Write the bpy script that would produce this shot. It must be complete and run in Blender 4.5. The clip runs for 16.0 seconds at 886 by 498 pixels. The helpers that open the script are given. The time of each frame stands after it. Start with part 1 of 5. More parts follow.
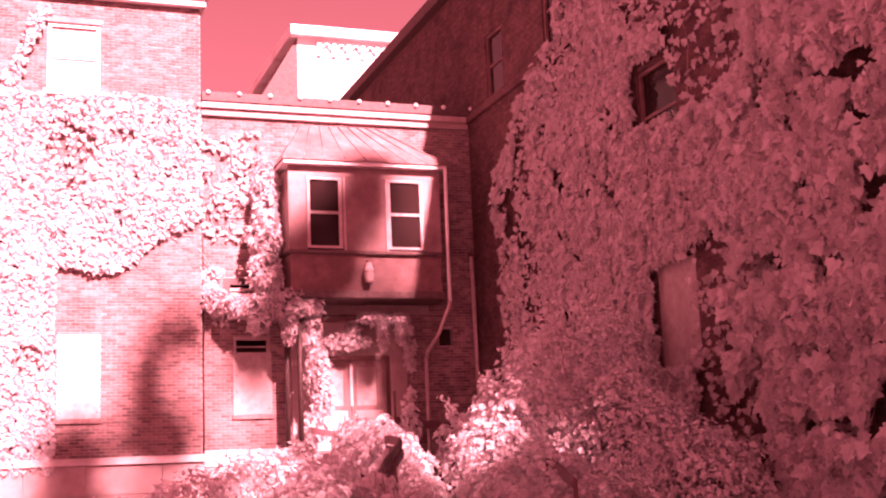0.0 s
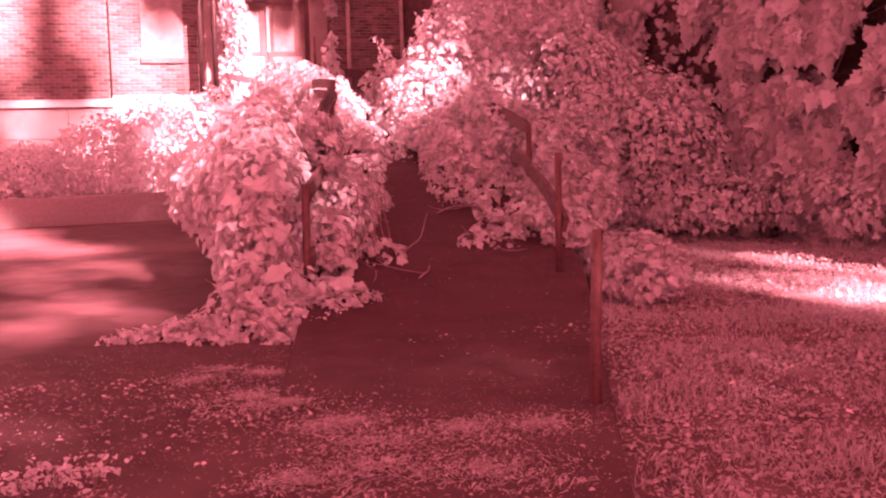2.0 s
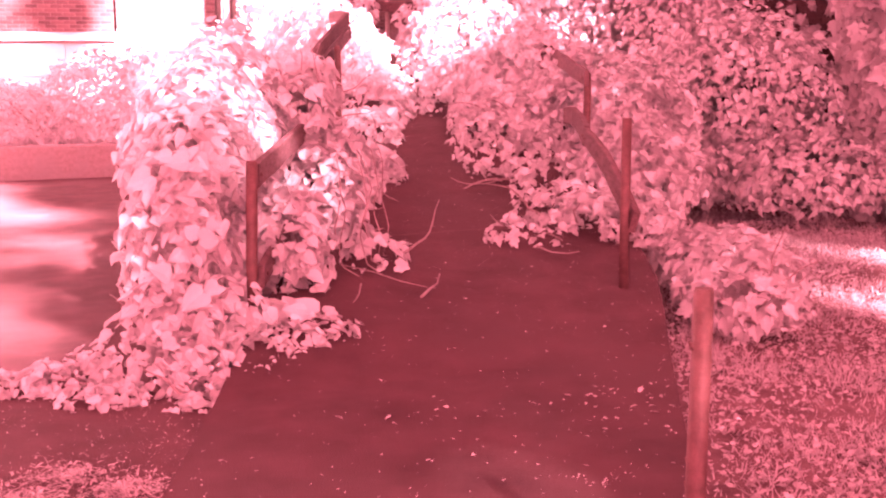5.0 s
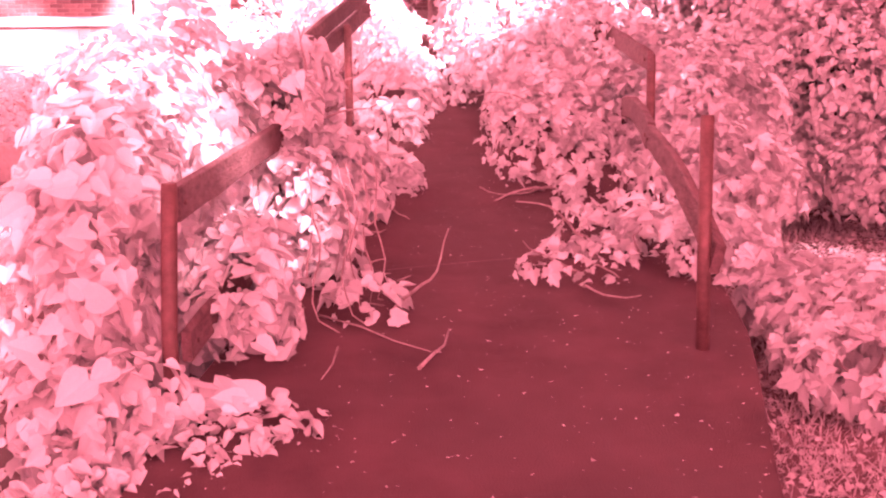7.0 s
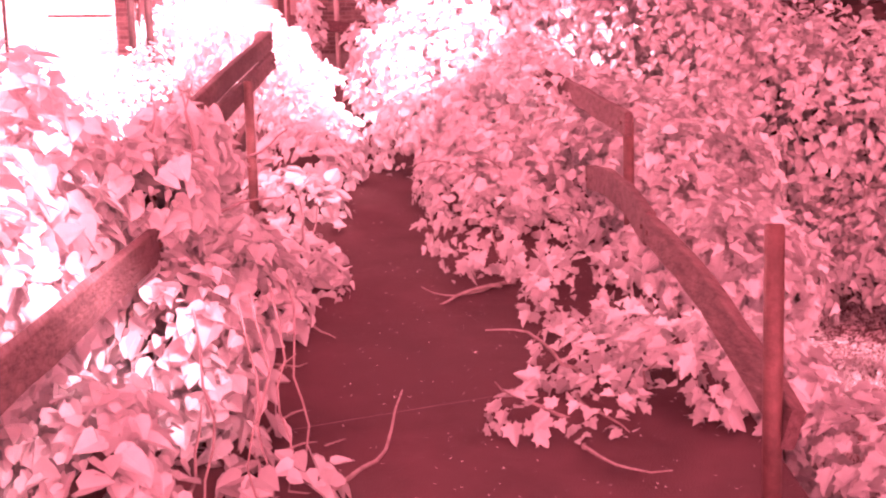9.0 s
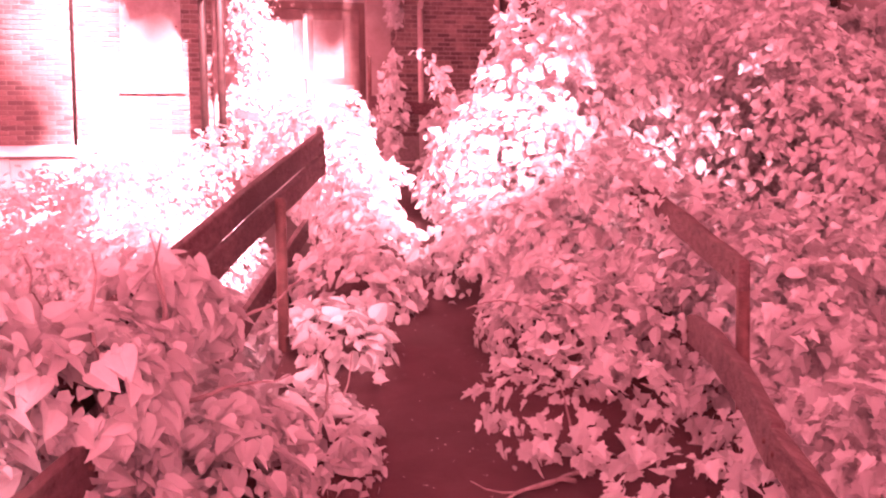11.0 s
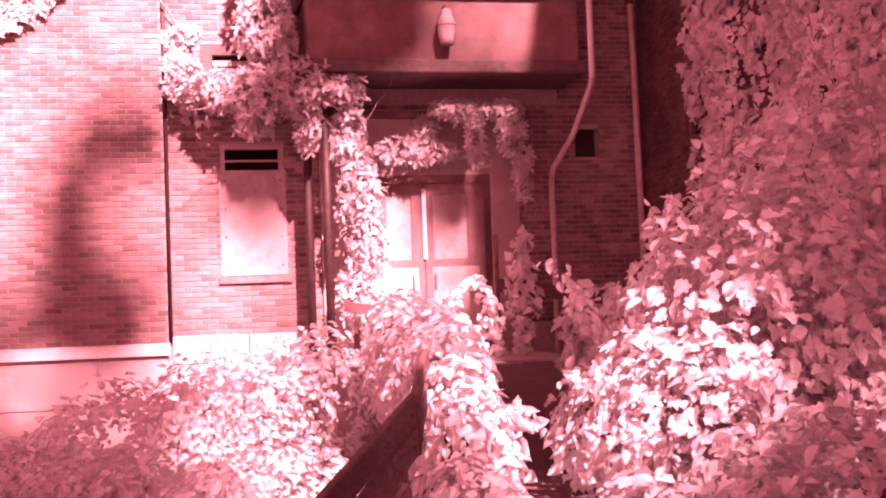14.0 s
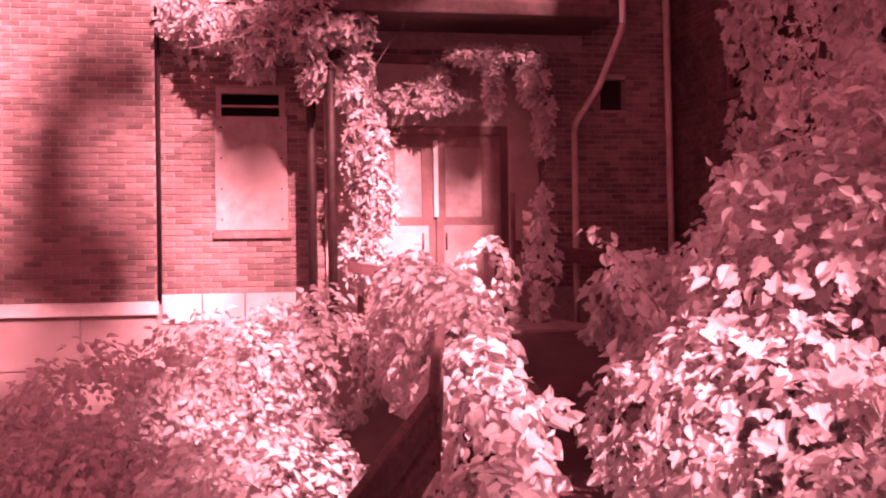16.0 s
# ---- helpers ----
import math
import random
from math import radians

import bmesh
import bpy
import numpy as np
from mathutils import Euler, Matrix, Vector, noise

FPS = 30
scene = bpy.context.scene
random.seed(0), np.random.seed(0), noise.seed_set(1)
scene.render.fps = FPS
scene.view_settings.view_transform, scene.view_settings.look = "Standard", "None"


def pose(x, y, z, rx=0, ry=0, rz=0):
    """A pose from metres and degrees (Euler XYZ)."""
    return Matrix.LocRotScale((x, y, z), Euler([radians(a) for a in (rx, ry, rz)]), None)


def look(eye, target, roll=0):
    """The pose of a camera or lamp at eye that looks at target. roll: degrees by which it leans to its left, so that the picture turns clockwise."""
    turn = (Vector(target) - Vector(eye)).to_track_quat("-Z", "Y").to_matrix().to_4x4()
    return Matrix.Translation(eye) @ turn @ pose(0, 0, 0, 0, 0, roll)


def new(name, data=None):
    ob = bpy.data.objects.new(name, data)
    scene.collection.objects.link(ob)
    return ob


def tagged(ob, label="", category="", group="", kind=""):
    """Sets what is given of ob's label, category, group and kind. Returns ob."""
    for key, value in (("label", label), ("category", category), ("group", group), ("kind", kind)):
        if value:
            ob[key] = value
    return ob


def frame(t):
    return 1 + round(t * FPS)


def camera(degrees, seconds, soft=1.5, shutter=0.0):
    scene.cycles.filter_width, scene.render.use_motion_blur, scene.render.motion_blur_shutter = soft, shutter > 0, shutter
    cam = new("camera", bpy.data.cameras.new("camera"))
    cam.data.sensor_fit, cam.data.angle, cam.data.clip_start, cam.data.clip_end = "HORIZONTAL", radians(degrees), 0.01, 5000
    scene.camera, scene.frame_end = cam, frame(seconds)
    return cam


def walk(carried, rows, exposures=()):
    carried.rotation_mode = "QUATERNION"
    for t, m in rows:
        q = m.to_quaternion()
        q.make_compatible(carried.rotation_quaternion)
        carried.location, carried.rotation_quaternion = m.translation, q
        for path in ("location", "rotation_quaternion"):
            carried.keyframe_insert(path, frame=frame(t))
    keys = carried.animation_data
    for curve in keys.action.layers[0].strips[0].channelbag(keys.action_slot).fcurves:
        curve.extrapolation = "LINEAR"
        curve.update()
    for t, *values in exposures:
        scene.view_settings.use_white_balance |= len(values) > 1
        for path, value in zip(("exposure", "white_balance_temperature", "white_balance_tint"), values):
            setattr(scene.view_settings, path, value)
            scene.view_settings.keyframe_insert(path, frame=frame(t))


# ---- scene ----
cam = camera(40.0, 16.0, soft=2.2)
PATH = [
    (0, (-4.556, -6.371, 1.589), (-3.876, -4.523, 1.94), -2.4),
    (0.5, (-4.471, -5.982, 1.492), (-3.822, -4.106, 1.735), -0.9),
    (1, (-4.597, -5.687, 1.485), (-3.84, -3.836, 1.533), -1.6),
    (1.5, (-4.718, -5.381, 1.409), (-3.924, -3.55, 1.284), -0.7),
    (2, (-4.642, -4.939, 1.378), (-3.82, -3.127, 1.173), -1.4),
    (2.5, (-4.544, -4.422, 1.419), (-3.68, -2.633, 1.192), -1.5),
    (3, (-4.444, -3.927, 1.466), (-3.557, -2.152, 1.213), -2.8),
    (3.5, (-4.028, -3.464, 1.435), (-3.204, -1.672, 1.106), -1.6),
    (4, (-3.752, -2.941, 1.388), (-2.938, -1.152, 1.02), -0.1),
    (4.5, (-3.425, -2.422, 1.44), (-2.631, -0.621, 1.083), -1.8),
    (4.7, (-3.24, -2.223, 1.441), (-2.479, -0.398, 1.138), -1.1),
    (6.8, (-1.967, -0.223, 1.391), (-1.363, 1.653, 1.051), -0.9),
    (7, (-1.926, 0.014, 1.407), (-1.294, 1.884, 1.084), -1.0),
    (7.5, (-1.799, 0.471, 1.457), (-1.126, 2.315, 1.074), -2.4),
    (8, (-1.601, 0.87, 1.511), (-0.936, 2.712, 1.106), -1.1),
    (8.5, (-1.514, 1.431, 1.551), (-0.699, 3.234, 1.256), -1.6),
    (9, (-1.442, 1.861, 1.568), (-0.663, 3.683, 1.3), -1.8),
    (9.5, (-1.22, 2.239, 1.591), (-0.531, 4.11, 1.435), -1.5),
    (9.7, (-1.142, 2.385, 1.591), (-0.442, 4.252, 1.437), -0.7),
    (11.8, (-0.366, 3.819, 2.122), (0.227, 5.724, 1.971), -1.8),
    (12, (-0.295, 3.992, 2.164), (0.314, 5.893, 2.037), -2.9),
    (12.5, (-0.168, 4.327, 2.239), (0.394, 6.244, 2.144), -3.0),
    (13, (0.044, 4.594, 2.349), (0.541, 6.531, 2.324), -2.0),
    (13.5, (0.175, 5.05, 2.417), (0.651, 6.993, 2.388), -0.7),
    (14, (0.148, 5.586, 2.538), (0.575, 7.538, 2.624), -2.1),
    (14.5, (0.189, 5.905, 2.567), (0.526, 7.87, 2.72), -1.5),
    (15, (0.358, 6.183, 2.559), (0.624, 8.161, 2.688), -0.6),
    (15.5, (0.419, 6.492, 2.557), (0.738, 8.464, 2.647), -0.4),
    (16, (0.323, 6.881, 2.645), (0.742, 8.837, 2.655), -0.8),
]
EXPO = [(0, 2.45, 7300, 24), (1.5, 2.75, 7300, 24), (2.5, 3.4, 7000, 20), (3.5, 3.85, 6800, 14), (4.5, 4.25, 6400, 8), (7, 4.5, 5900, 0), (9.5, 4.45, 5900, 0),
        (12.0, 3.65, 6400, 8), (12.5, 3.48, 6500, 11), (13.5, 2.85, 6700, 15), (14.5, 2.35, 6900, 17), (16, 1.75, 7000, 20)]
walk(cam, [(t, look(e, g, r)) for t, e, g, r in PATH], EXPO)

# ---- world and sun ----
world = bpy.data.worlds.new("world")
scene.world = world
world.use_nodes = True
wn, wl = world.node_tree.nodes, world.node_tree.links
sky = wn.new("ShaderNodeTexSky")
sky.sky_type, sky.sun_disc = "NISHITA", False
SUN = Vector((0.128, -0.75, 0.62)).normalized()      # towards the sun
sky.sun_elevation = math.asin(SUN.z)
sky.sun_rotation = math.atan2(SUN.x, SUN.y)
bw = wn.new("ShaderNodeRGBToBW")
tint = wn.new("ShaderNodeMix")
tint.data_type, tint.blend_type = "RGBA", "MULTIPLY"
tint.inputs[0].default_value = 1.0
tint.inputs[7].default_value = (1.0, 0.225, 0.30, 1)
wl.new(sky.outputs[0], bw.inputs[0])
wl.new(bw.outputs[0], tint.inputs[6])
bg = wn["Background"]
wl.new(tint.outputs[2], bg.inputs[0])
bg.inputs[1].default_value = 0.061

sun_data = bpy.data.lights.new("sun", "SUN")
sun_data.energy, sun_data.angle, sun_data.color = 8.6, radians(1.1), (1.0, 0.41, 0.48)
sun = new("sun", sun_data)
sun.matrix_world = look(SUN * 50, (0, 0, 0))


# ---- materials ----
def node_mat(name):
    m = bpy.data.materials.new(name)
    m.use_nodes = True
    return m, m.node_tree.nodes, m.node_tree.links, m.node_tree.nodes["Principled BSDF"]


def surface(name, dark, light, scale=6.0, rough=0.85, bump=0.3, bscale=60.0, metal=0.0, detail=8.0, stain=None, vary=0.0, grain=None):
    """Two scales of noise between two colours, fine relief, an optional third stain colour, and a per-object change of value."""
    m, n, l, b = node_mat(name)
    co = n.new("ShaderNodeTexCoord")
    n1 = n.new("ShaderNodeTexNoise")
    n1.inputs["Scale"].default_value, n1.inputs["Detail"].default_value = scale, detail
    n1.inputs["Roughness"].default_value = 0.65
    where = co.outputs["Object"]
    if grain is not None:
        mp = n.new("ShaderNodeMapping")
        mp.inputs["Rotation"].default_value = (0, 0, radians(grain))
        mp.inputs["Scale"].default_value = (6.0, 0.35, 6.0)
        l.new(where, mp.inputs["Vector"])
        where = mp.outputs[0]
    l.new(where, n1.inputs["Vector"])
    ramp = n.new("ShaderNodeValToRGB")
    ramp.color_ramp.elements[0].position, ramp.color_ramp.elements[1].position = 0.3, 0.7
    ramp.color_ramp.elements[0].color, ramp.color_ramp.elements[1].color = (*dark, 1), (*light, 1)
    l.new(n1.outputs[0], ramp.inputs[0])
    out = ramp.outputs[0]
    if stain:
        n2 = n.new("ShaderNodeTexNoise")
        n2.inputs["Scale"].default_value, n2.inputs["Detail"].default_value = scale * 0.18, 6
        l.new(co.outputs["Object"], n2.inputs["Vector"])
        r2 = n.new("ShaderNodeValToRGB")
        r2.color_ramp.elements[0].position, r2.color_ramp.elements[1].position = 0.48, 0.68
        r2.color_ramp.elements[0].color, r2.color_ramp.elements[1].color = (0, 0, 0, 1), (0.8, 0.8, 0.8, 1)
        l.new(n2.outputs[0], r2.inputs[0])
        mx = n.new("ShaderNodeMix")
        mx.data_type = "RGBA"
        l.new(r2.outputs[0], mx.inputs[0])
        l.new(out, mx.inputs[6])
        mx.inputs[7].default_value = (*stain, 1)
        out = mx.outputs[2]
    if vary:
        oi = n.new("ShaderNodeObjectInfo")
        ge = n.new("ShaderNodeNewGeometry")
        ad = n.new("ShaderNodeMath")
        ad.operation = "ADD"
        l.new(oi.outputs["Random"], ad.inputs[0])
        l.new(ge.outputs["Random Per Island"], ad.inputs[1])
        fr = n.new("ShaderNodeMath")
        fr.operation = "FRACT"
        l.new(ad.outputs[0], fr.inputs[0])
        mr = n.new("ShaderNodeMapRange")
        mr.inputs[3].default_value, mr.inputs[4].default_value = 1 - vary, 1 + vary * 0.6
        l.new(fr.outputs[0], mr.inputs[0])
        hs = n.new("ShaderNodeHueSaturation")
        l.new(mr.outputs[0], hs.inputs["Value"])
        l.new(out, hs.inputs["Color"])
        out = hs.outputs[0]
    l.new(out, b.inputs["Base Color"])
    b.inputs["Roughness"].default_value, b.inputs["Metallic"].default_value = rough, metal
    n3 = n.new("ShaderNodeTexNoise")
    n3.inputs["Scale"].default_value, n3.inputs["Detail"].default_value = bscale, 5
    l.new(where, n3.inputs["Vector"])
    bp = n.new("ShaderNodeBump")
    bp.inputs["Strength"].default_value, bp.inputs["Distance"].default_value = bump, 0.02
    l.new(n3.outputs[0], bp.inputs["Height"])
    l.new(bp.outputs[0], b.inputs["Normal"])
    return m


def leaf_mat(name, dark, light, through_col):
    m, n, l, b = node_mat(name)
    ge = n.new("ShaderNodeNewGeometry")
    ramp = n.new("ShaderNodeValToRGB")
    ramp.color_ramp.elements[0].color, ramp.color_ramp.elements[1].color = (*dark, 1), (*light, 1)
    l.new(ge.outputs["Random Per Island"], ramp.inputs[0])
    co = n.new("ShaderNodeTexCoord")
    nz = n.new("ShaderNodeTexNoise")
    nz.inputs["Scale"].default_value, nz.inputs["Detail"].default_value = 25, 4
    l.new(co.outputs["Object"], nz.inputs["Vector"])
    mr = n.new("ShaderNodeMapRange")
    mr.inputs[3].default_value, mr.inputs[4].default_value = 0.75, 1.15
    l.new(nz.outputs[0], mr.inputs[0])
    hs = n.new("ShaderNodeHueSaturation")
    l.new(mr.outputs[0], hs.inputs["Value"])
    l.new(ramp.outputs[0], hs.inputs["Color"])
    l.new(hs.outputs[0], b.inputs["Base Color"])
    b.inputs["Roughness"].default_value = 0.5
    tr = n.new("ShaderNodeBsdfTranslucent")
    tr.inputs[0].default_value = (*through_col, 1)
    mix = n.new("ShaderNodeMixShader")
    mix.inputs[0].default_value = 0.37
    l.new(b.outputs[0], mix.inputs[1])
    l.new(tr.outputs[0], mix.inputs[2])
    l.new(mix.outputs[0], n["Material Output"].inputs[0])
    return m


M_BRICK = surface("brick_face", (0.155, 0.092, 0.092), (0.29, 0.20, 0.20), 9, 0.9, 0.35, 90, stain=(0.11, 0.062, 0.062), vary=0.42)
# darker copy of the brick: the wing's shade is put into its colour
M_BRICK_SHADED = surface("shaded_brick", (0.075, 0.035, 0.036), (0.15, 0.08, 0.082), 9, 0.9, 0.35, 90, stain=(0.055, 0.025, 0.026), vary=0.35)
M_BAY = surface("bay_boards", (0.17, 0.10, 0.10), (0.30, 0.20, 0.20), 2.2, 0.6, 0.15, 60, stain=(0.10, 0.05, 0.05))
M_BLIND = surface("window_blind", (0.34, 0.24, 0.24), (0.44, 0.33, 0.33), 2.0, 0.7, 0.05, 40)
M_MORTAR = surface("mortar", (0.25, 0.185, 0.185), (0.38, 0.30, 0.30), 14, 0.95, 0.4, 80, stain=(0.3, 0.25, 0.25))
M_STONE = surface("limestone", (0.48, 0.42, 0.42), (0.66, 0.60, 0.60), 4, 0.85, 0.2, 50, stain=(0.30, 0.24, 0.24))
M_STUCCO = surface("stucco", (0.28, 0.20, 0.20), (0.42, 0.33, 0.33), 2.5, 0.9, 0.25, 45, stain=(0.24, 0.17, 0.17))
M_PLY = surface("plywood", (0.25, 0.185, 0.185), (0.43, 0.36, 0.36), 5, 0.75, 0.12, 60, stain=(0.27, 0.19, 0.19))
M_PAINT = surface("old_paint", (0.36, 0.26, 0.26), (0.52, 0.42, 0.42), 6, 0.6, 0.15, 60, stain=(0.24, 0.16, 0.16))
M_DARKWOOD = surface("stained_boards", (0.10, 0.05, 0.05), (0.22, 0.12, 0.12), 3, 0.65, 0.2, 50, stain=(0.05, 0.02, 0.02))
M_RAIL = surface("weathered_rail", (0.075, 0.035, 0.038), (0.21, 0.115, 0.125), 5, 0.85, 0.6, 12, stain=(0.07, 0.03, 0.035), grain=24)
M_PIPE = surface("rusty_pipe", (0.075, 0.03, 0.03), (0.19, 0.085, 0.085), 12, 0.6, 0.3, 70, metal=0.2)
M_IRON = surface("black_iron", (0.02, 0.012, 0.012), (0.06, 0.03, 0.03), 10, 0.6, 0.2, 60, metal=0.3)
M_WHITE = surface("white_paint", (0.62, 0.58, 0.58), (0.80, 0.78, 0.78), 5, 0.5, 0.1, 50, stain=(0.5, 0.42, 0.42))
M_TIN = surface("tin_roof", (0.16, 0.09, 0.09), (0.34, 0.22, 0.22), 3, 0.5, 0.15, 40, metal=0.3, stain=(0.10, 0.05, 0.05))
M_SLATE = surface("slate", (0.05, 0.03, 0.03), (0.12, 0.07, 0.07), 8, 0.7, 0.3, 40)
M_ASPHALT = surface("asphalt", (0.060, 0.021, 0.025), (0.135, 0.055, 0.062), 3.0, 0.9, 0.6, 120, stain=(0.16, 0.08, 0.088))
M_RAMP = surface("ramp_concrete", (0.062, 0.022, 0.026), (0.125, 0.051, 0.058), 2.2, 0.9, 0.6, 120, stain=(0.10, 0.045, 0.05))
M_SOIL = surface("lawn_soil", (0.09, 0.04, 0.045), (0.30, 0.18, 0.19), 3.5, 0.95, 0.8, 30, stain=(0.20, 0.12, 0.125))
# near-black colour that paints the darkness of unlit insides
M_DARK = surface("painted_dark_inside", (0.010, 0.005, 0.005), (0.025, 0.012, 0.012), 3, 0.9, 0.1, 20)
M_DOOR = surface("worn_door_wood", (0.13, 0.07, 0.07), (0.25, 0.155, 0.155), 4, 0.6, 0.15, 60, stain=(0.08, 0.04, 0.04))
M_STEM = surface("vine_stem", (0.24, 0.16, 0.165), (0.48, 0.36, 0.37), 20, 0.9, 0.4, 80)
M_LITTER = surface("dry_leaf", (0.34, 0.22, 0.23), (0.74, 0.60, 0.62), 20, 0.8, 0.2, 60, vary=0.4)
M_LEAF = leaf_mat("leaf", (0.50, 0.44, 0.455), (0.90, 0.86, 0.87), (0.74, 0.65, 0.675))
M_LEAF_IVY = leaf_mat("ivy_leaf", (0.38, 0.31, 0.325), (0.80, 0.73, 0.745), (0.58, 0.49, 0.515))
M_GRASS = leaf_mat("grass_blade", (0.46, 0.36, 0.375), (0.76, 0.66, 0.68), (0.6, 0.48, 0.51))


def glass_mat():
    m, n, l, b = node_mat("window_glass")
    b.inputs["Base Color"].default_value = (0.02, 0.012, 0.012, 1)
    b.inputs["Roughness"].default_value = 0.06
    return m


M_GLASS = glass_mat()


# ---- mesh helpers ----
def box(bm, x0, y0, z0, x1, y1, z1, bevel=0.0):
    vs = [bm.verts.new(p) for p in ((x0, y0, z0), (x1, y0, z0), (x1, y1, z0), (x0, y1, z0),
                                    (x0, y0, z1), (x1, y0, z1), (x1, y1, z1), (x0, y1, z1))]
    fs = [bm.faces.new([vs[i] for i in f]) for f in ((0, 3, 2, 1), (4, 5, 6, 7), (0, 1, 5, 4), (1, 2, 6, 5), (2, 3, 7, 6), (3, 0, 4, 7))]
    if bevel:
        es = {e for f in fs for e in f.edges}
        bmesh.ops.bevel(bm, geom=list(es), offset=bevel, segments=2, affect="EDGES", profile=0.6)


def tube(bm, pts, radii, sides=10, caps=True):
    """A round bar along points, with a radius for each point."""
    pts = [Vector(p) for p in pts]
    if not isinstance(radii, (list, tuple)):
        radii = [radii] * len(pts)
    rings = []
    for i, p in enumerate(pts):
        d = (pts[min(i + 1, len(pts) - 1)] - pts[max(i - 1, 0)]).normalized()
        u = d.cross(Vector((0.3, 1, 0.2))).normalized()
        v = d.cross(u)
        rings.append([bm.verts.new(p + radii[i] * (math.cos(a) * u + math.sin(a) * v))
                      for a in (2 * math.pi * k / sides for k in range(sides))])
    for r0, r1 in zip(rings, rings[1:]):
        for k in range(sides):
            f = bm.faces.new((r0[k], r0[(k + 1) % sides], r1[(k + 1) % sides], r1[k]))
            f.smooth = True
    if caps:
        bm.faces.new(rings[0][::-1])
        bm.faces.new(rings[-1])


def plank(bm, p, q, wide, thick, bend=0.0, bow=0.0, segs=8, seed=0, twist=0.0):
    """A worn board from p to q, standing on edge: wide upwards, thick sideways; bend sags it, bow pushes it sideways."""
    p, q = Vector(p), Vector(q)
    rnd = random.Random(seed)
    d = (q - p).normalized()
    side0 = d.cross(Vector((0, 0, 1))).normalized()
    rings = []
    for i in range(segs + 1):
        f = i / segs
        c = p.lerp(q, f) - Vector((0, 0, bend * math.sin(math.pi * f))) + side0 * bow * math.sin(math.pi * f)
        a = twist * f
        up0 = side0.cross(d)
        side = side0 * math.cos(a) + up0 * math.sin(a)
        up = side.cross(d)
        w = wide * (1 + rnd.uniform(-0.05, 0.05))
        e = 0.006
        prof = [(-thick / 2, -w / 2 + e), (-thick / 2 + e, -w / 2), (thick / 2 - e, -w / 2), (thick / 2, -w / 2 + e),
                (thick / 2, w / 2 - e), (thick / 2 - e, w / 2), (-thick / 2 + e, w / 2), (-thick / 2, w / 2 - e)]
        j = Vector((rnd.uniform(-1, 1), rnd.uniform(-1, 1), rnd.uniform(-1, 1))) * 0.004
        rings.append([bm.verts.new(c + side * a0 + up * b0 + j) for a0, b0 in prof])
    for r0, r1 in zip(rings, rings[1:]):
        for k in range(8):
            bm.faces.new((r0[k], r0[(k + 1) % 8], r1[(k + 1) % 8], r1[k]))
    bm.faces.new(rings[0][::-1])
    bm.faces.new(rings[-1])


def to_mesh(name, bm, mat):
    bmesh.ops.recalc_face_normals(bm, faces=bm.faces[:])
    me = bpy.data.meshes.new(name)
    bm.to_mesh(me)
    bm.free()
    me.materials.append(mat)
    return me


def thing(name, bm, mat, label, category, group="", kind=""):
    return tagged(new(name, to_mesh(name, bm, mat)), label, category, group, kind)


def holder(name, at, label, category, group="", kind=""):
    ob = new(name)
    ob.location = at
    ob.empty_display_size = 0.2
    bpy.context.view_layer.update()
    return tagged(ob, label, category, group, kind)


def part(name, bm, mat, parent, label="", kind=""):
    """One mesh, built in world places, as a part of a thing."""
    ob = new(name, to_mesh(name, bm, mat))
    ob.parent = parent
    ob.matrix_parent_inverse = Matrix.Translation(-origin_of(parent))
    return tagged(ob, label, "", "", kind)


def origin_of(ob):
    v = Vector(ob.location)
    if ob.parent:
        v = Vector((0, 0, 0))
    return v


def raw_part(name, verts, faces, mat, parent, label="", kind=""):
    me = bpy.data.meshes.new(name)
    me.from_pydata(verts, [], faces)
    me.materials.append(mat)
    ob = new(name, me)
    ob.parent = parent
    ob.matrix_parent_inverse = Matrix.Translation(-origin_of(parent))
    return tagged(ob, label, "", "", kind)


def panel_with_holes(bm, axis, at0, at1, u0, u1, z0, z1, holes):
    """A wall slab between at0 and at1 across its thickness, with rectangular openings (u0, u1, z0, z1) right through it."""
    us = sorted({u0, u1, *[h[0] for h in holes], *[h[1] for h in holes]})
    zs = sorted({z0, z1, *[h[2] for h in holes], *[h[3] for h in holes]})
    us, zs = [u for u in us if u0 <= u <= u1], [z for z in zs if z0 <= z <= z1]
    for a, b in zip(us, us[1:]):
        runs, start = [], None
        for c, d in zip(zs, zs[1:]):
            mu, mz = (a + b) / 2, (c + d) / 2
            solid = not any(h[0] < mu < h[1] and h[2] < mz < h[3] for h in holes)
            if solid and start is None:
                start = c
            if not solid and start is not None:
                runs.append((start, c))
                start = None
        if start is not None:
            runs.append((start, zs[-1]))
        for c, d in runs:
            if axis == "y":
                box(bm, a, at0, c, b, at1, d)
            else:
                box(bm, at0, a, c, at1, b, d)


# ---- leaves ----
LEAF_IVY = [(0, 0), (0.20, -0.08), (0.48, 0.12), (0.34, 0.36), (0.40, 0.62), (0.16, 0.66), (0, 1.0)]
LEAF_LOBED = [(0, 0.02), (0.16, -0.10), (0.30, 0.06), (0.52, 0.14), (0.40, 0.32), (0.46, 0.54), (0.24, 0.56), (0.16, 0.80), (0, 1.0)]
LEAF_FIVE = [(0, 0.05), (0.10, 0.02), (0.34, -0.16), (0.30, 0.06), (0.16, 0.16), (0.52, 0.24), (0.44, 0.42), (0.15, 0.32), (0.17, 0.72), (0, 1.0)]
LEAF_OVAL = [(0, 0), (0.22, 0.12), (0.33, 0.36), (0.28, 0.62), (0.12, 0.85), (0, 1.0)]
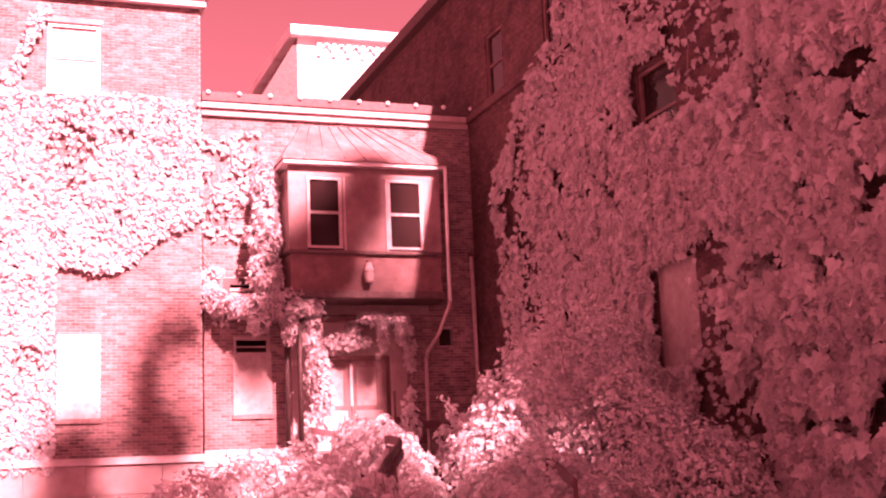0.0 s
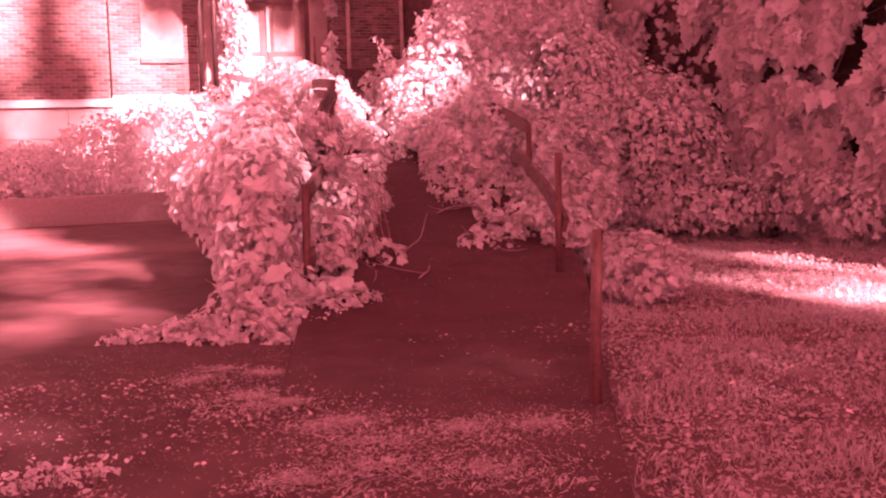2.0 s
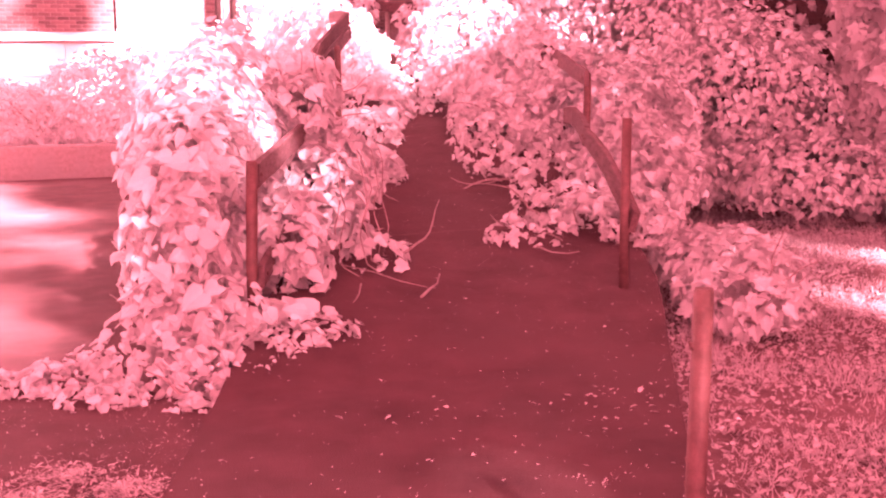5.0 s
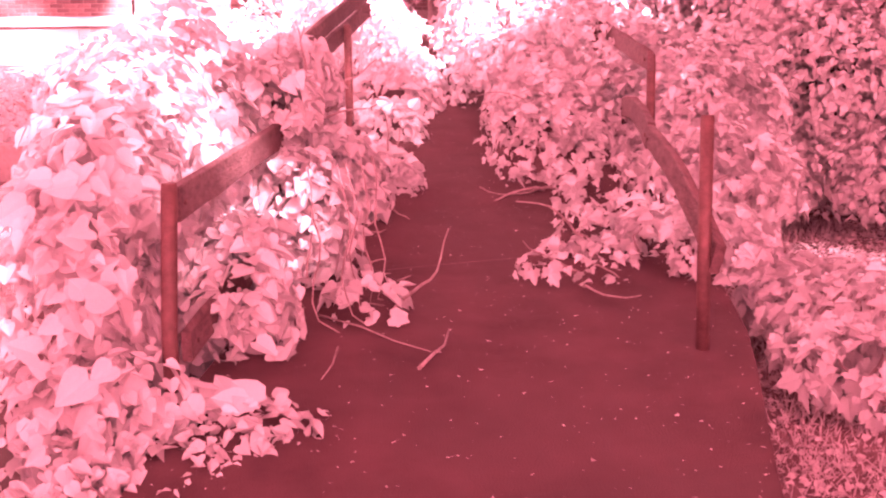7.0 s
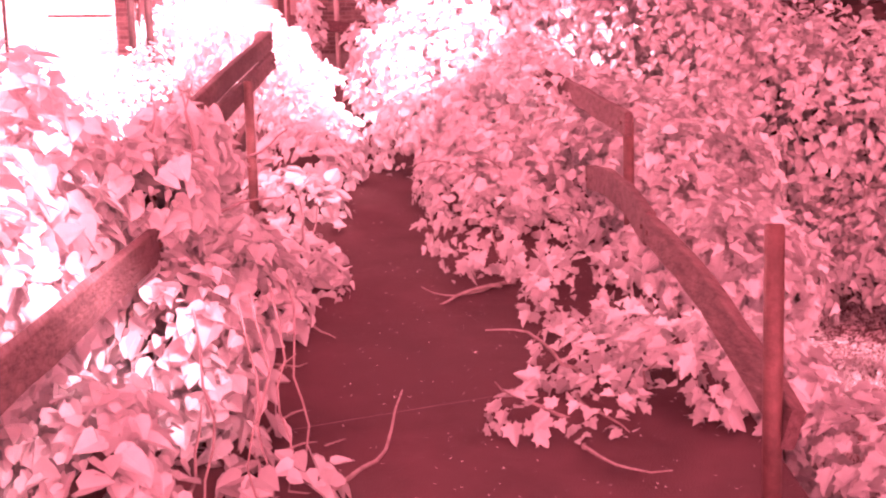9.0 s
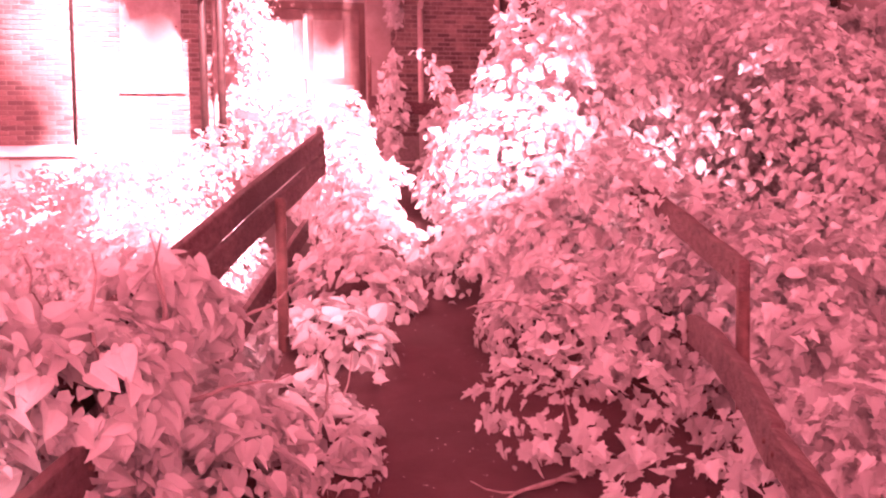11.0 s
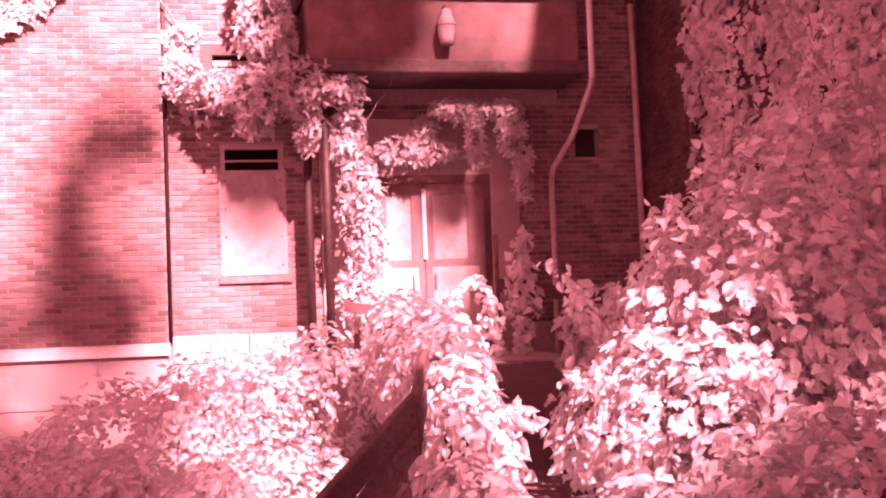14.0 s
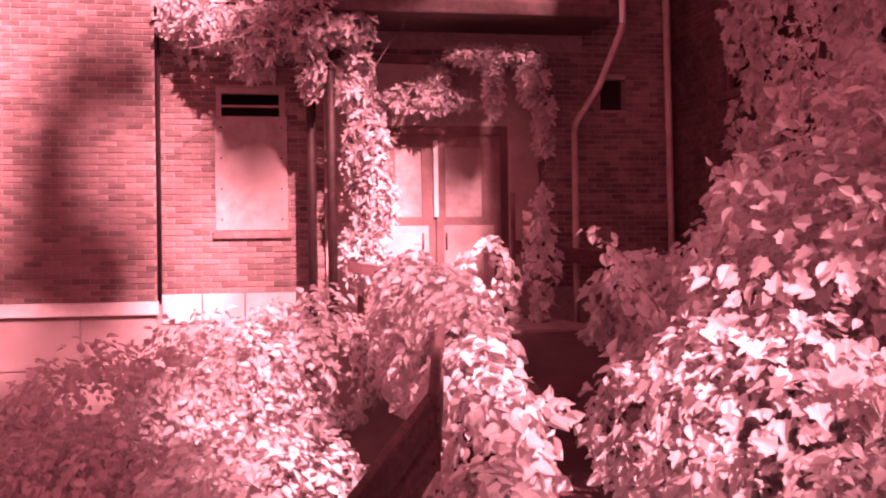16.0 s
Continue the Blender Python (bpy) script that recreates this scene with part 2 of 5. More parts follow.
LEAF_HEART = [(0, 0.06), (0.22, -0.05), (0.44, 0.16), (0.42, 0.42), (0.24, 0.72), (0, 1.0)]


def leaf_arrays(P, N, S, outline, rng, droop=0.7, jitter=0.55, fold=0.22):
    """Leaves as two folded halves: places, outward ways and sizes as arrays."""
    n = len(P)
    nrm = N + rng.normal(0, jitter, (n, 3))
    nrm /= np.linalg.norm(nrm, axis=1)[:, None]
    tip = np.tile(np.array([0, 0, -droop]), (n, 1)) + N * 0.35 + rng.normal(0, 0.45, (n, 3))
    tip -= nrm * np.sum(tip * nrm, axis=1)[:, None]
    tip /= np.linalg.norm(tip, axis=1)[:, None] + 1e-9
    side = np.cross(tip, nrm)
    right = outline
    left = [(-a, b) for a, b in outline[1:-1]][::-1]
    loc = right + left
    k = len(loc)
    V = np.zeros((n, k, 3))
    curl = rng.uniform(0.0, 0.25, n)
    for i, (a, b) in enumerate(loc):
        h = abs(a) * fold * 2 - curl * b * b
        V[:, i] = P + S[:, None] * (side * a + tip * b + nrm * np.reshape(h, (-1, 1)))
    r = len(right)
    f1 = list(range(r))
    f2 = [0] + [r - 1] + list(range(r, k))
    base = np.arange(n) * k
    F = [[int(o) + i for i in f] for o in base for f in (f1, f2)]
    return V.reshape(-1, 3), F


def leaves(name, P, N, S, outline, mat, parent, rng, label="", **kw):
    V, F = leaf_arrays(np.asarray(P), np.asarray(N), np.asarray(S), outline, rng, **kw)
    return raw_part(name, V.tolist(), F, mat, parent, label, "stuff")


def clump_points(clumps, count, rng, inner=0.7, floor=None, lift=0.25, gaps=-0.38):
    """Places near the skins of egg-shaped clumps (centre, radii), thinned where they lie deep inside another."""
    vol = np.array([(r[0] * r[1] + r[1] * r[2] + r[0] * r[2]) for c, r in clumps])
    which = rng.choice(len(clumps), count, p=vol / vol.sum())
    C = np.array([c for c, r in clumps])[which]
    R = np.array([r for c, r in clumps])[which]
    d = rng.normal(0, 1, (count, 3))
    d /= np.linalg.norm(d, axis=1)[:, None]
    rad = inner + (1.08 - inner) * rng.uniform(0, 1, count) ** 0.6
    P = C + d * R * rad[:, None]
    # uneven outline
    wob = np.array([noise.noise(Vector(p) * 1.7) for p in P])
    wob2 = np.array([noise.noise(Vector(p) * 4.3 + Vector((3, 9, 2))) for p in P])
    P += d * R * (0.28 * wob + 0.16 * wob2)[:, None]
    keep = np.ones(count, bool)
    for c, r in clumps:
        q = np.linalg.norm((P - np.array(c)) / np.array(r), axis=1)
        keep &= (q > 0.62)
    holes = np.array([noise.noise(Vector(p) * 2.6 + Vector((7, 3, 1))) for p in P])
    keep &= holes > gaps
    if floor is not None:
        keep &= P[:, 2] > floor
    N = d / R
    N /= np.linalg.norm(N, axis=1)[:, None]
    N[:, 2] += lift
    return P[keep], N[keep]


def shoots(bm, rng, starts, way, length, r=0.008, wander=0.35, segs=7):
    """Thin wandering stems."""
    for s in starts:
        p, d = Vector(s), (Vector(way) + Vector(rng.normal(0, wander, 3))).normalized()
        L = length * rng.uniform(0.5, 1.2) / segs
        pts = [p.copy()]
        for i in range(segs):
            d = (d + Vector(rng.normal(0, 0.22, 3))).normalized()
            p = p + d * L
            pts.append(p.copy())
        tube(bm, pts, [r * (1 - 0.75 * i / segs) for i in range(segs + 1)], 5, False)


# ---- ground ----
YF, YL, XR = 23.2, 23.05, 7.2          # faces of the link, the tall block and the side wing
GZ = -0.36


def ground_z(x, y):
    z = GZ + 0.05 * noise.noise(Vector((x * 0.35, y * 0.35, 0.0)))
    if x > 1.5 and y < 20:
        z += 0.05 * min(1.0, (x - 1.5) / 2)
    return z


def ground_sheet():
    bm = bmesh.new()
    xs = [-900, -200, -60, -25] + [-14 + 0.5 * i for i in range(46)] + [12, 25, 60, 200, 900]
    ys = [-900, -200, -60, -25] + [-12 + 0.5 * i for i in range(72)] + [30, 60, 200, 900]
    g = [[bm.verts.new((x, y, ground_z(x, y) if abs(x) < 14 and abs(y) < 25 else GZ - 0.05)) for x in xs] for y in ys]
    for j in range(len(ys) - 1):
        for i in range(len(xs) - 1):
            bm.faces.new((g[j][i], g[j][i + 1], g[j + 1][i + 1], g[j + 1][i])).smooth = True
    return thing("ground", bm, M_SOIL, "worn lawn and bare soil of an overgrown yard", "ground", kind="structure")


ground_sheet()

# the two edges of the ramp, from its foot to the door
LEFT = [(-3.15, 0.6, -0.34), (-1.9, 3.9, -0.25), (-1.45, 4.95, -0.05), (0.0, 8.1, 0.32), (0.75, 10.4, 0.75), (1.4, 12.0, 1.02), (2.35, 17.0, 1.62), (2.65, 20.6, 1.75)]
RIGHT = [(-1.6, -0.3, -0.34), (0.75, 3.9, -0.25), (1.40, 5.10, -0.03), (2.65, 8.1, 0.32), (3.45, 10.5, 0.75), (4.0, 12.4, 1.05), (4.6, 17.0, 1.62), (4.95, 20.6, 1.75)]


def along(line, y):
    for a, b in zip(line, line[1:]):
        if y <= b[1] or b is line[-1]:
            f = (y - a[1]) / (b[1] - a[1])
            return Vector(a).lerp(Vector(b), f)


def ramp():
    bm = bmesh.new()
    ys = [0.4 + 0.4 * i for i in range(51)]
    rows = []
    for y in ys:
        a, b = along(LEFT, y), along(RIGHT, y)
        row = [a + Vector((0, 0, -0.6))]
        for k in range(7):
            p = a.lerp(b, k / 6)
            row.append(p + Vector((0, 0, 0.012 * noise.noise(p * 1.3))))
        row.append(b + Vector((0, 0, -0.6)))
        rows.append([bm.verts.new(p) for p in row])
    for r0, r1 in zip(rows, rows[1:]):
        for k in range(len(r0) - 1):
            bm.faces.new((r0[k], r0[k + 1], r1[k + 1], r1[k]))
    return thing("ramp", bm, M_RAMP, "dark worn concrete access ramp rising to the doors", "ramp", kind="structure")


ramp()


def ramp_joint(y, label):
    bm = bmesh.new()
    a, q = along(LEFT, y), along(RIGHT, y + 0.12)
    pts = [a.lerp(q, k / 16) + Vector((0, 0.012 * noise.noise(Vector((k * 0.9, y, 0))), 0.014)) for k in range(17)]
    for p0, p1 in zip(pts, pts[1:]):
        v = [bm.verts.new(p) for p in (p0, p1, p1 + Vector((0, 0.008, 0.001)), p0 + Vector((0, 0.008, 0.001)))]
        bm.faces.new(v)
    thing("ramp_joint", bm, M_SOIL, label, "joint", kind="structure")


ramp_joint(6.62, "narrow joint across the ramp filled with pale dirt")


def yard_asphalt():
    bm = bmesh.new()
    edge = [(-14, -9), (-6.5, -9), (-1.5, -0.1), (0.65, 3.8), (1.25, 5.1), (1.2, 10), (1.6, 13.9), (2.1, 16.0), (1.2, 17.9), (-14, 17.9)]
    vs = [bm.verts.new((x, y, GZ + 0.065)) for x, y in edge]
    f = bm.faces.new(vs)
    bmesh.ops.triangulate(bm, faces=[f])
    for _ in range(1):
        bmesh.ops.subdivide_edges(bm, edges=bm.edges[:], cuts=3, use_grid_fill=True)
    return thing("pavement", bm, M_ASPHALT, "cracked dark asphalt yard beside the ramp", "pavement", kind="structure")


yard_asphalt()


def kerb_wall():
    bm = bmesh.new()
    box(bm, -14, 18.0, GZ - 0.2, 1.6, 18.35, 0.22, 0.03)
    return thing("retaining_wall", bm, M_MORTAR, "low stained concrete retaining wall before the hedge", "wall", kind="structure")


kerb_wall()


def planting_bed():
    bm = bmesh.new()
    box(bm, -14, 18.35, GZ - 0.2, 2.3, 23.0, 0.12)
    return thing("planting_bed", bm, M_SOIL, "raised soil bed against the brick wall", "bed", kind="structure")


planting_bed()

# ---- building: walls ----
COURSE, BRICK = 0.0765, 0.232


def brick_list(u0, u1, z0, z1, holes, seed):
    """Running bond: the rectangles (u, z, width, height, out) of all bricks on a face with openings."""
    rnd = random.Random(seed)
    res, row, z = [], 0, z0
    while z + COURSE <= z1 + 0.01:
        u = u0 - (BRICK / 2 if row % 2 else 0)
        while u < u1:
            a, b = max(u + 0.005, u0), min(u + BRICK - 0.006, u1)
            u += BRICK
            if b - a < 0.04:
                continue
            c, d = z + 0.005, z + COURSE - 0.006
            cut = False
            for h in holes:
                if a < h[1] and b > h[0] and c < h[3] and d > h[2]:
                    if a < h[0] - 0.03 and b > h[0]:
                        b = h[0]
                    elif b > h[1] + 0.03 and a < h[1]:
                        a = h[1]
                    else:
                        cut = True
            if not cut and b - a > 0.03:
                res.append((a, c, b, d, rnd.uniform(0.006, 0.013)))
        z += COURSE
        row += 1
    return res


def brick_mesh(parent, bricks, axis, at, single=None, mat=M_BRICK):
    """All bricks of a face: those in the stretch single (u0, u1, z0, z1) as objects, the rest joined."""
    V, F = [], []
    shared = {}
    count = 0
    for a, c, b, d, o in bricks:
        inside = single and single[0] <= a and b <= single[1] and single[2] <= c and d <= single[3] and count < 290
        if inside:
            count += 1
            key = round(b - a, 2)
            if key not in shared:
                w, h, t, e = (b - a) / 2, (d - c) / 2, 0.011, 0.004
                vs = [(-w, 0, -h), (w, 0, -h), (w, 0, h), (-w, 0, h), (-w + e, -t, -h + e), (w - e, -t, -h + e), (w - e, -t, h - e), (-w + e, -t, h - e)]
                me = bpy.data.meshes.new("brick")
                me.from_pydata(vs, [], [(4, 5, 6, 7), (0, 1, 5, 4), (1, 2, 6, 5), (2, 3, 7, 6), (3, 0, 4, 7)])
                me.materials.append(M_BRICK)
                shared[key] = me
            ob = new("brick", shared[key])
            ob.parent = parent
            ob.location = ((a + b) / 2, at + (o - 0.010), (c + d) / 2)
            continue
        i, e = len(V), 0.004
        if axis == "y":
            V += [(a, at, c), (b, at, c), (b, at, d), (a, at, d), (a + e, at - o, c + e), (b - e, at - o, c + e), (b - e, at - o, d - e), (a + e, at - o, d - e)]
        else:
            V += [(at, b, c), (at, a, c), (at, a, d), (at, b, d), (at - o, b - e, c + e), (at - o, a + e, c + e), (at - o, a + e, d - e), (at - o, b - e, d - e)]
        F += [(i + 4, i + 5, i + 6, i + 7), (i, i + 1, i + 5, i + 4), (i + 1, i + 2, i + 6, i + 5), (i + 2, i + 3, i + 7, i + 6), (i + 3, i, i + 4, i + 7)]
    raw_part("brickwork", V, F, mat, parent, "", "stuff")


# openings: (u0, u1, z0, z1)
W_LINK = (0.78, 1.69, 3.00, 4.90)
W_LINK_UP = (0.55, 1.35, 5.55, 6.35)
W_SLOT = (6.12, 6.50, 4.66, 5.10)
DOOR = (2.62, 4.76, 1.78, 4.42)
W_TALL = (-3.32, -2.38, 2.99, 4.98)
W_TALL_MID = (-3.6, -2.4, 6.9, 8.6)
W_TALL_TOP = (-3.65, -2.42, 10.85, 12.55)
LINK_TOP, TALL_TOP, WING_TOP = 10.74, 13.2, 14.6

link_holes = [W_LINK, W_LINK_UP, W_SLOT, DOOR]
bm = bmesh.new()
panel_with_holes(bm, "y", YF, YF + 0.35, 0.0, XR, 0.0, LINK_TOP, link_holes)
wall_link = thing("wall_link", bm, M_MORTAR, "sunlit brick wall of the low middle building", "wall", kind="structure")

tall_holes = [W_TALL, W_TALL_MID, W_TALL_TOP]
bm = bmesh.new()
panel_with_holes(bm, "y", YL, YL + 0.45, -12.0, 0.0, 0.0, TALL_TOP, tall_holes)
box(bm, -0.45, YL + 0.45, 8.0, 0.0, 34, TALL_TOP)
wall_tall = thing("wall_tall", bm, M_MORTAR, "sunlit brick wall of the tall block, partly under ivy", "wall", kind="structure")

wing_holes = [(12.42, 13.82, 3.17, 5.18), (12.65, 14.05, 7.2, 9.08), (20.65, 21.75, 10.9, 12.6), (17.1, 18.2, 10.95, 12.9), (19.9, 20.6, 6.9, 8.3),
              (20.8, 21.5, 4.7, 5.1)]
# wall colour already holds the shade of this side
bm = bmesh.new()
# stretch out of view, to y -8, is added to block the sun
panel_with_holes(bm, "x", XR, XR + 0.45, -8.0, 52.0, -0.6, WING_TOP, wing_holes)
wall_wing = thing("wall_wing", bm, M_BRICK_SHADED, "shaded brick side wing overgrown with ivy", "wall", kind="structure")


def base_course():
    bm = bmesh.new()
    box(bm, -12, YL - 0.06, 0.0, 0.0, YL, 1.93)
    ob = thing("plinth", bm, M_STUCCO, "pale stone-slab plinth of the tall block", "plinth", kind="structure")
    x = -0.01
    for w in (0.95, 1.72, 1.35, 1.8, 1.5, 1.75, 1.6, 1.4):
        for z0, z1 in ((0.05, 1.24), (1.255, 1.925)):
            bm = bmesh.new()
            box(bm, x - w + 0.012, YL - 0.10, z0, x, YL - 0.06, z1, 0.008)
            part("slab", bm, M_STUCCO, ob)
        x -= w
    bm = bmesh.new()
    box(bm, -12, YL - 0.17, 1.93, 0.02, YL + 0.02, 2.10, 0.015)
    thing("ledge", bm, M_STONE, "weathered limestone ledge above the plinth", "ledge", kind="structure")
    x = 0.06
    bm = bmesh.new()
    box(bm, 0.025, YF - 0.03, 1.0, 2.6, YF, 1.80)
    st = thing("stone_course", bm, M_STUCCO, "limestone base course under the brick wall", "base", kind="structure")
    for w in (0.52, 0.55, 0.68, 0.72):
        bm = bmesh.new()
        box(bm, x, YF - 0.06, 1.80, x + w - 0.02, YF, 2.18, 0.01)
        part("stone_block", bm, M_STONE, st)
        x += w
    return ob


base_course()


def window_board(name, w, y, slot, label):
    """A boarded window: frame, sill, a plywood sheet, and where there is one an open slot above it with a bar."""
    x0, x1, z0, z1 = w
    h = holder(name, ((x0 + x1) / 2, y, z0), label, "window", kind="structure")
    bm = bmesh.new()
    box(bm, x0, y + 0.03, z0, x0 + 0.07, y + 0.16, z1)
    box(bm, x1 - 0.07, y + 0.03, z0, x1, y + 0.16, z1)
    box(bm, x0 + 0.07, y + 0.03, z1 - 0.07, x1 - 0.07, y + 0.16, z1)
    part("window_frame", bm, M_PAINT, h)
    bm = bmesh.new()
    box(bm, x0 - 0.06, y - 0.06, z0 - 0.10, x1 + 0.06, y + 0.16, z0, 0.01)
    part("window_sill", bm, M_BRICK, h)
    bm = bmesh.new()
    zt = z1 - (0.38 if slot else 0.02)
    box(bm, x0 - 0.02, y - 0.030, z0 + 0.01, x1 + 0.02, y - 0.014, zt, 0.003)
    b = part("plywood_sheet", bm, M_PLY, h, "weathered pale plywood sheet")
    for u in (x0 + 0.06, x1 - 0.06):
        for k in range(4):
            bm = bmesh.new()
            z = z0 + 0.15 + k * (zt - z0 - 0.3) / 3
            box(bm, u - 0.012, y - 0.035, z - 0.012, u + 0.012, y - 0.030, z + 0.012)
            part("screw", bm, M_IRON, b)
    if slot:
        bm = bmesh.new()
        box(bm, x0 + 0.07, y + 0.07, zt + 0.13, x1 - 0.07, y + 0.10, zt + 0.16)
        part("window_bar", bm, M_PAINT, h)
    # black sheets stand in for the unlit room behind the slot
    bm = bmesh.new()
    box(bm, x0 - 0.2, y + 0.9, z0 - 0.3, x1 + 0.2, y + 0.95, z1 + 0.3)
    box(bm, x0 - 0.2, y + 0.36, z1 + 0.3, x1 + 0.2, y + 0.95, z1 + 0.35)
    part("dark_backing", bm, M_DARK, h)
    return h


window_board("window_1", W_LINK, YF, True, "boarded-up window in brick with a dark open slot")
window_board("window_2", W_TALL, YL, False, "window closed by a pale plywood sheet")


def sash_window(name, w, y, label, paint):
    x0, x1, z0, z1 = w
    h = holder(name, ((x0 + x1) / 2, y, z0), label, "window", kind="structure")
    bm = bmesh.new()
    for a, b in ((x0, x0 + 0.09), (x1 - 0.09, x1)):
        box(bm, a, y + 0.02, z0, b, y + 0.16, z1)
    box(bm, x0 + 0.09, y + 0.02, z1 - 0.09, x1 - 0.09, y + 0.16, z1)
    part("window_frame", bm, paint, h)
    bm = bmesh.new()
    zm = (z0 + z1) / 2
    box(bm, x0 + 0.09, y + 0.05, zm - 0.035, x1 - 0.09, y + 0.12, zm + 0.035)
    part("meeting_rail", bm, paint, h)
    bm = bmesh.new()
    box(bm, x0 - 0.08, y - 0.08, z0 - 0.12, x1 + 0.08, y + 0.16, z0, 0.012)
    part("window_sill", bm, M_STONE, h)
    bm = bmesh.new()
    box(bm, x0 - 0.06, y - 0.03, z1, x1 + 0.06, y + 0.02, z1 + 0.14, 0.01)
    part("lintel", bm, M_BAY, h)
    for a, b in ((z0, zm - 0.035), (zm + 0.035, z1 - 0.09)):
        bm = bmesh.new()
        box(bm, x0 + 0.09, y + 0.085, a, x1 - 0.09, y + 0.092, b)
        part("pane", bm, M_GLASS if paint is not M_WHITE else M_BLIND, h)
    return h


sash_window("window_3", W_TALL_TOP, YL, "tall sash window with pale blinds high in sunlit brick", M_WHITE)
sash_window("window_4", W_TALL_MID, YL, "sash window almost hidden in ivy", M_PAINT)


def louvre_window():
    x0, x1, z0, z1 = W_LINK_UP
    h = holder("window_5", (x0, YF, z0), "dark window with pale louvre slats beside the ivy", "window", kind="structure")
    bm = bmesh.new()
    box(bm, x0, YF - 0.02, z1 - 0.16, x1, YF + 0.12, z1)
    box(bm, x0, YF - 0.02, z0, x0 + 0.16, YF + 0.12, z1 - 0.16)
    part("window_frame", bm, M_SLATE, h)
    for k in range(5):
        bm = bmesh.new()
        z = z0 + 0.05 + k * 0.11
        box(bm, x0 + 0.17, YF + 0.04, z, x1, YF + 0.09, z + 0.075)
        part("slat", bm, M_PAINT, h)
    # black sheet paints the darkness behind the slats
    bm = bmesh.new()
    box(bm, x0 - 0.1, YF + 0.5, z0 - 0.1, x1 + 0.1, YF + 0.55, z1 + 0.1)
    part("dark_backing", bm, M_DARK, h)


louvre_window()


def wing_window(name, w, board, label):
    y0, y1, z0, z1 = w
    h = holder(name, (XR, (y0 + y1) / 2, z0), label, "window", kind="structure")
    bm = bmesh.new()
    box(bm, XR + 0.04, y0, z0, XR + 0.18, y0 + 0.08, z1)
    box(bm, XR + 0.04, y1 - 0.08, z0, XR + 0.18, y1, z1)
    box(bm, XR + 0.04, y0 + 0.08, z1 - 0.08, XR + 0.18, y1 - 0.08, z1)
    # unboarded frames are dark to paint the shade of their recess
    part("window_frame", bm, M_PAINT if board else M_DARKWOOD, h)
    # sill in the brick with shade painted in
    bm = bmesh.new()
    box(bm, XR - 0.07, y0 - 0.07, z0 - 0.12, XR + 0.16, y1 + 0.07, z0, 0.012)
    part("window_sill", bm, M_BRICK_SHADED, h)
    bm = bmesh.new()
    if board:
        box(bm, XR + 0.015, y0 + 0.02, z0 + 0.01, XR + 0.035, y1 - 0.02, z1 - 0.02)
        part("plywood_sheet", bm, M_PLY, h)
    else:
        zm = (z0 + z1) / 2
        box(bm, XR + 0.07, y0 + 0.08, zm - 0.03, XR + 0.13, y1 - 0.08, zm + 0.03)
        part("meeting_rail", bm, M_DARKWOOD, h)
        bm = bmesh.new()
        box(bm, XR + 0.10, y0 + 0.08, z0, XR + 0.107, y1 - 0.08, z1 - 0.08)
        part("pane", bm, M_GLASS, h)
    return h


for i, w in enumerate(wing_holes):
    wing_window("window_%d" % (6 + i), w, i == 0, "boarded window in the ivy-covered wing" if i == 0 else "dark sash window in the shaded wing")

# black panel gives the small opening its painted darkness
bm = bmesh.new()
box(bm, W_SLOT[0], YF + 0.2, W_SLOT[2], W_SLOT[1], YF + 0.24, W_SLOT[3])
thing("slot_black_panel", bm, M_DARK, "near-black panel closing a small opening in shaded brick", "vent", kind="structure")


# ---- building: roofs and cornices ----
def link_cornice():
    bm = bmesh.new()
    box(bm, 0.02, YF - 0.10, LINK_TOP - 0.28, XR - 0.05, YF, LINK_TOP - 0.10, 0.01)
    h = thing("cornice", bm, M_STUCCO, "peeling pale cornice of the low building", "cornice", kind="structure")
    bm = bmesh.new()
    box(bm, 0.02, YF - 0.18, LINK_TOP - 0.10, XR - 0.05, YF + 0.35, LINK_TOP + 0.06, 0.015)
    part("moulding", bm, M_PAINT, h)
    bm = bmesh.new()
    box(bm, 0.02, YF - 0.22, LINK_TOP + 0.06, XR - 0.05, YF + 0.4, LINK_TOP + 0.30, 0.015)
    part("gutter", bm, M_SLATE, h, "dark metal gutter")
    for k in range(10):
        bm = bmesh.new()
        x = 0.18 + k * 0.78
        bmesh.ops.create_uvsphere(bm, u_segments=10, v_segments=6, radius=0.06,
                                  matrix=Matrix.Translation((x, YF - 0.24, LINK_TOP + 0.27)))
        part("rosette", bm, M_WHITE, h, "small white knob on the gutter")
    bm = bmesh.new()
    box(bm, 0.0, YF + 0.35, LINK_TOP - 0.2, XR, 33.0, LINK_TOP + 0.05)
    thing("roof_link", bm, M_SLATE, "flat dark roof of the low building", "roof", kind="structure")


link_cornice()


def tall_cornice():
    bm = bmesh.new()
    box(bm, -12.1, YL - 0.20, TALL_TOP, 0.12, YL + 0.5, TALL_TOP + 0.22, 0.02)
    h = thing("cornice_tall", bm, M_WHITE, "white cornice at the top of the tall block", "cornice", kind="structure")
    bm = bmesh.new()
    box(bm, -12.2, YL - 0.34, TALL_TOP + 0.22, 0.2, YL + 0.5, TALL_TOP + 0.55, 0.03)
    part("moulding", bm, M_WHITE, h)
    bm = bmesh.new()
    box(bm, -12.0, YL + 0.45, TALL_TOP - 0.1, 0.0, 34, TALL_TOP + 0.2)
    thing("roof_tall", bm, M_SLATE, "flat roof of the tall block", "roof", kind="structure")


tall_cornice()


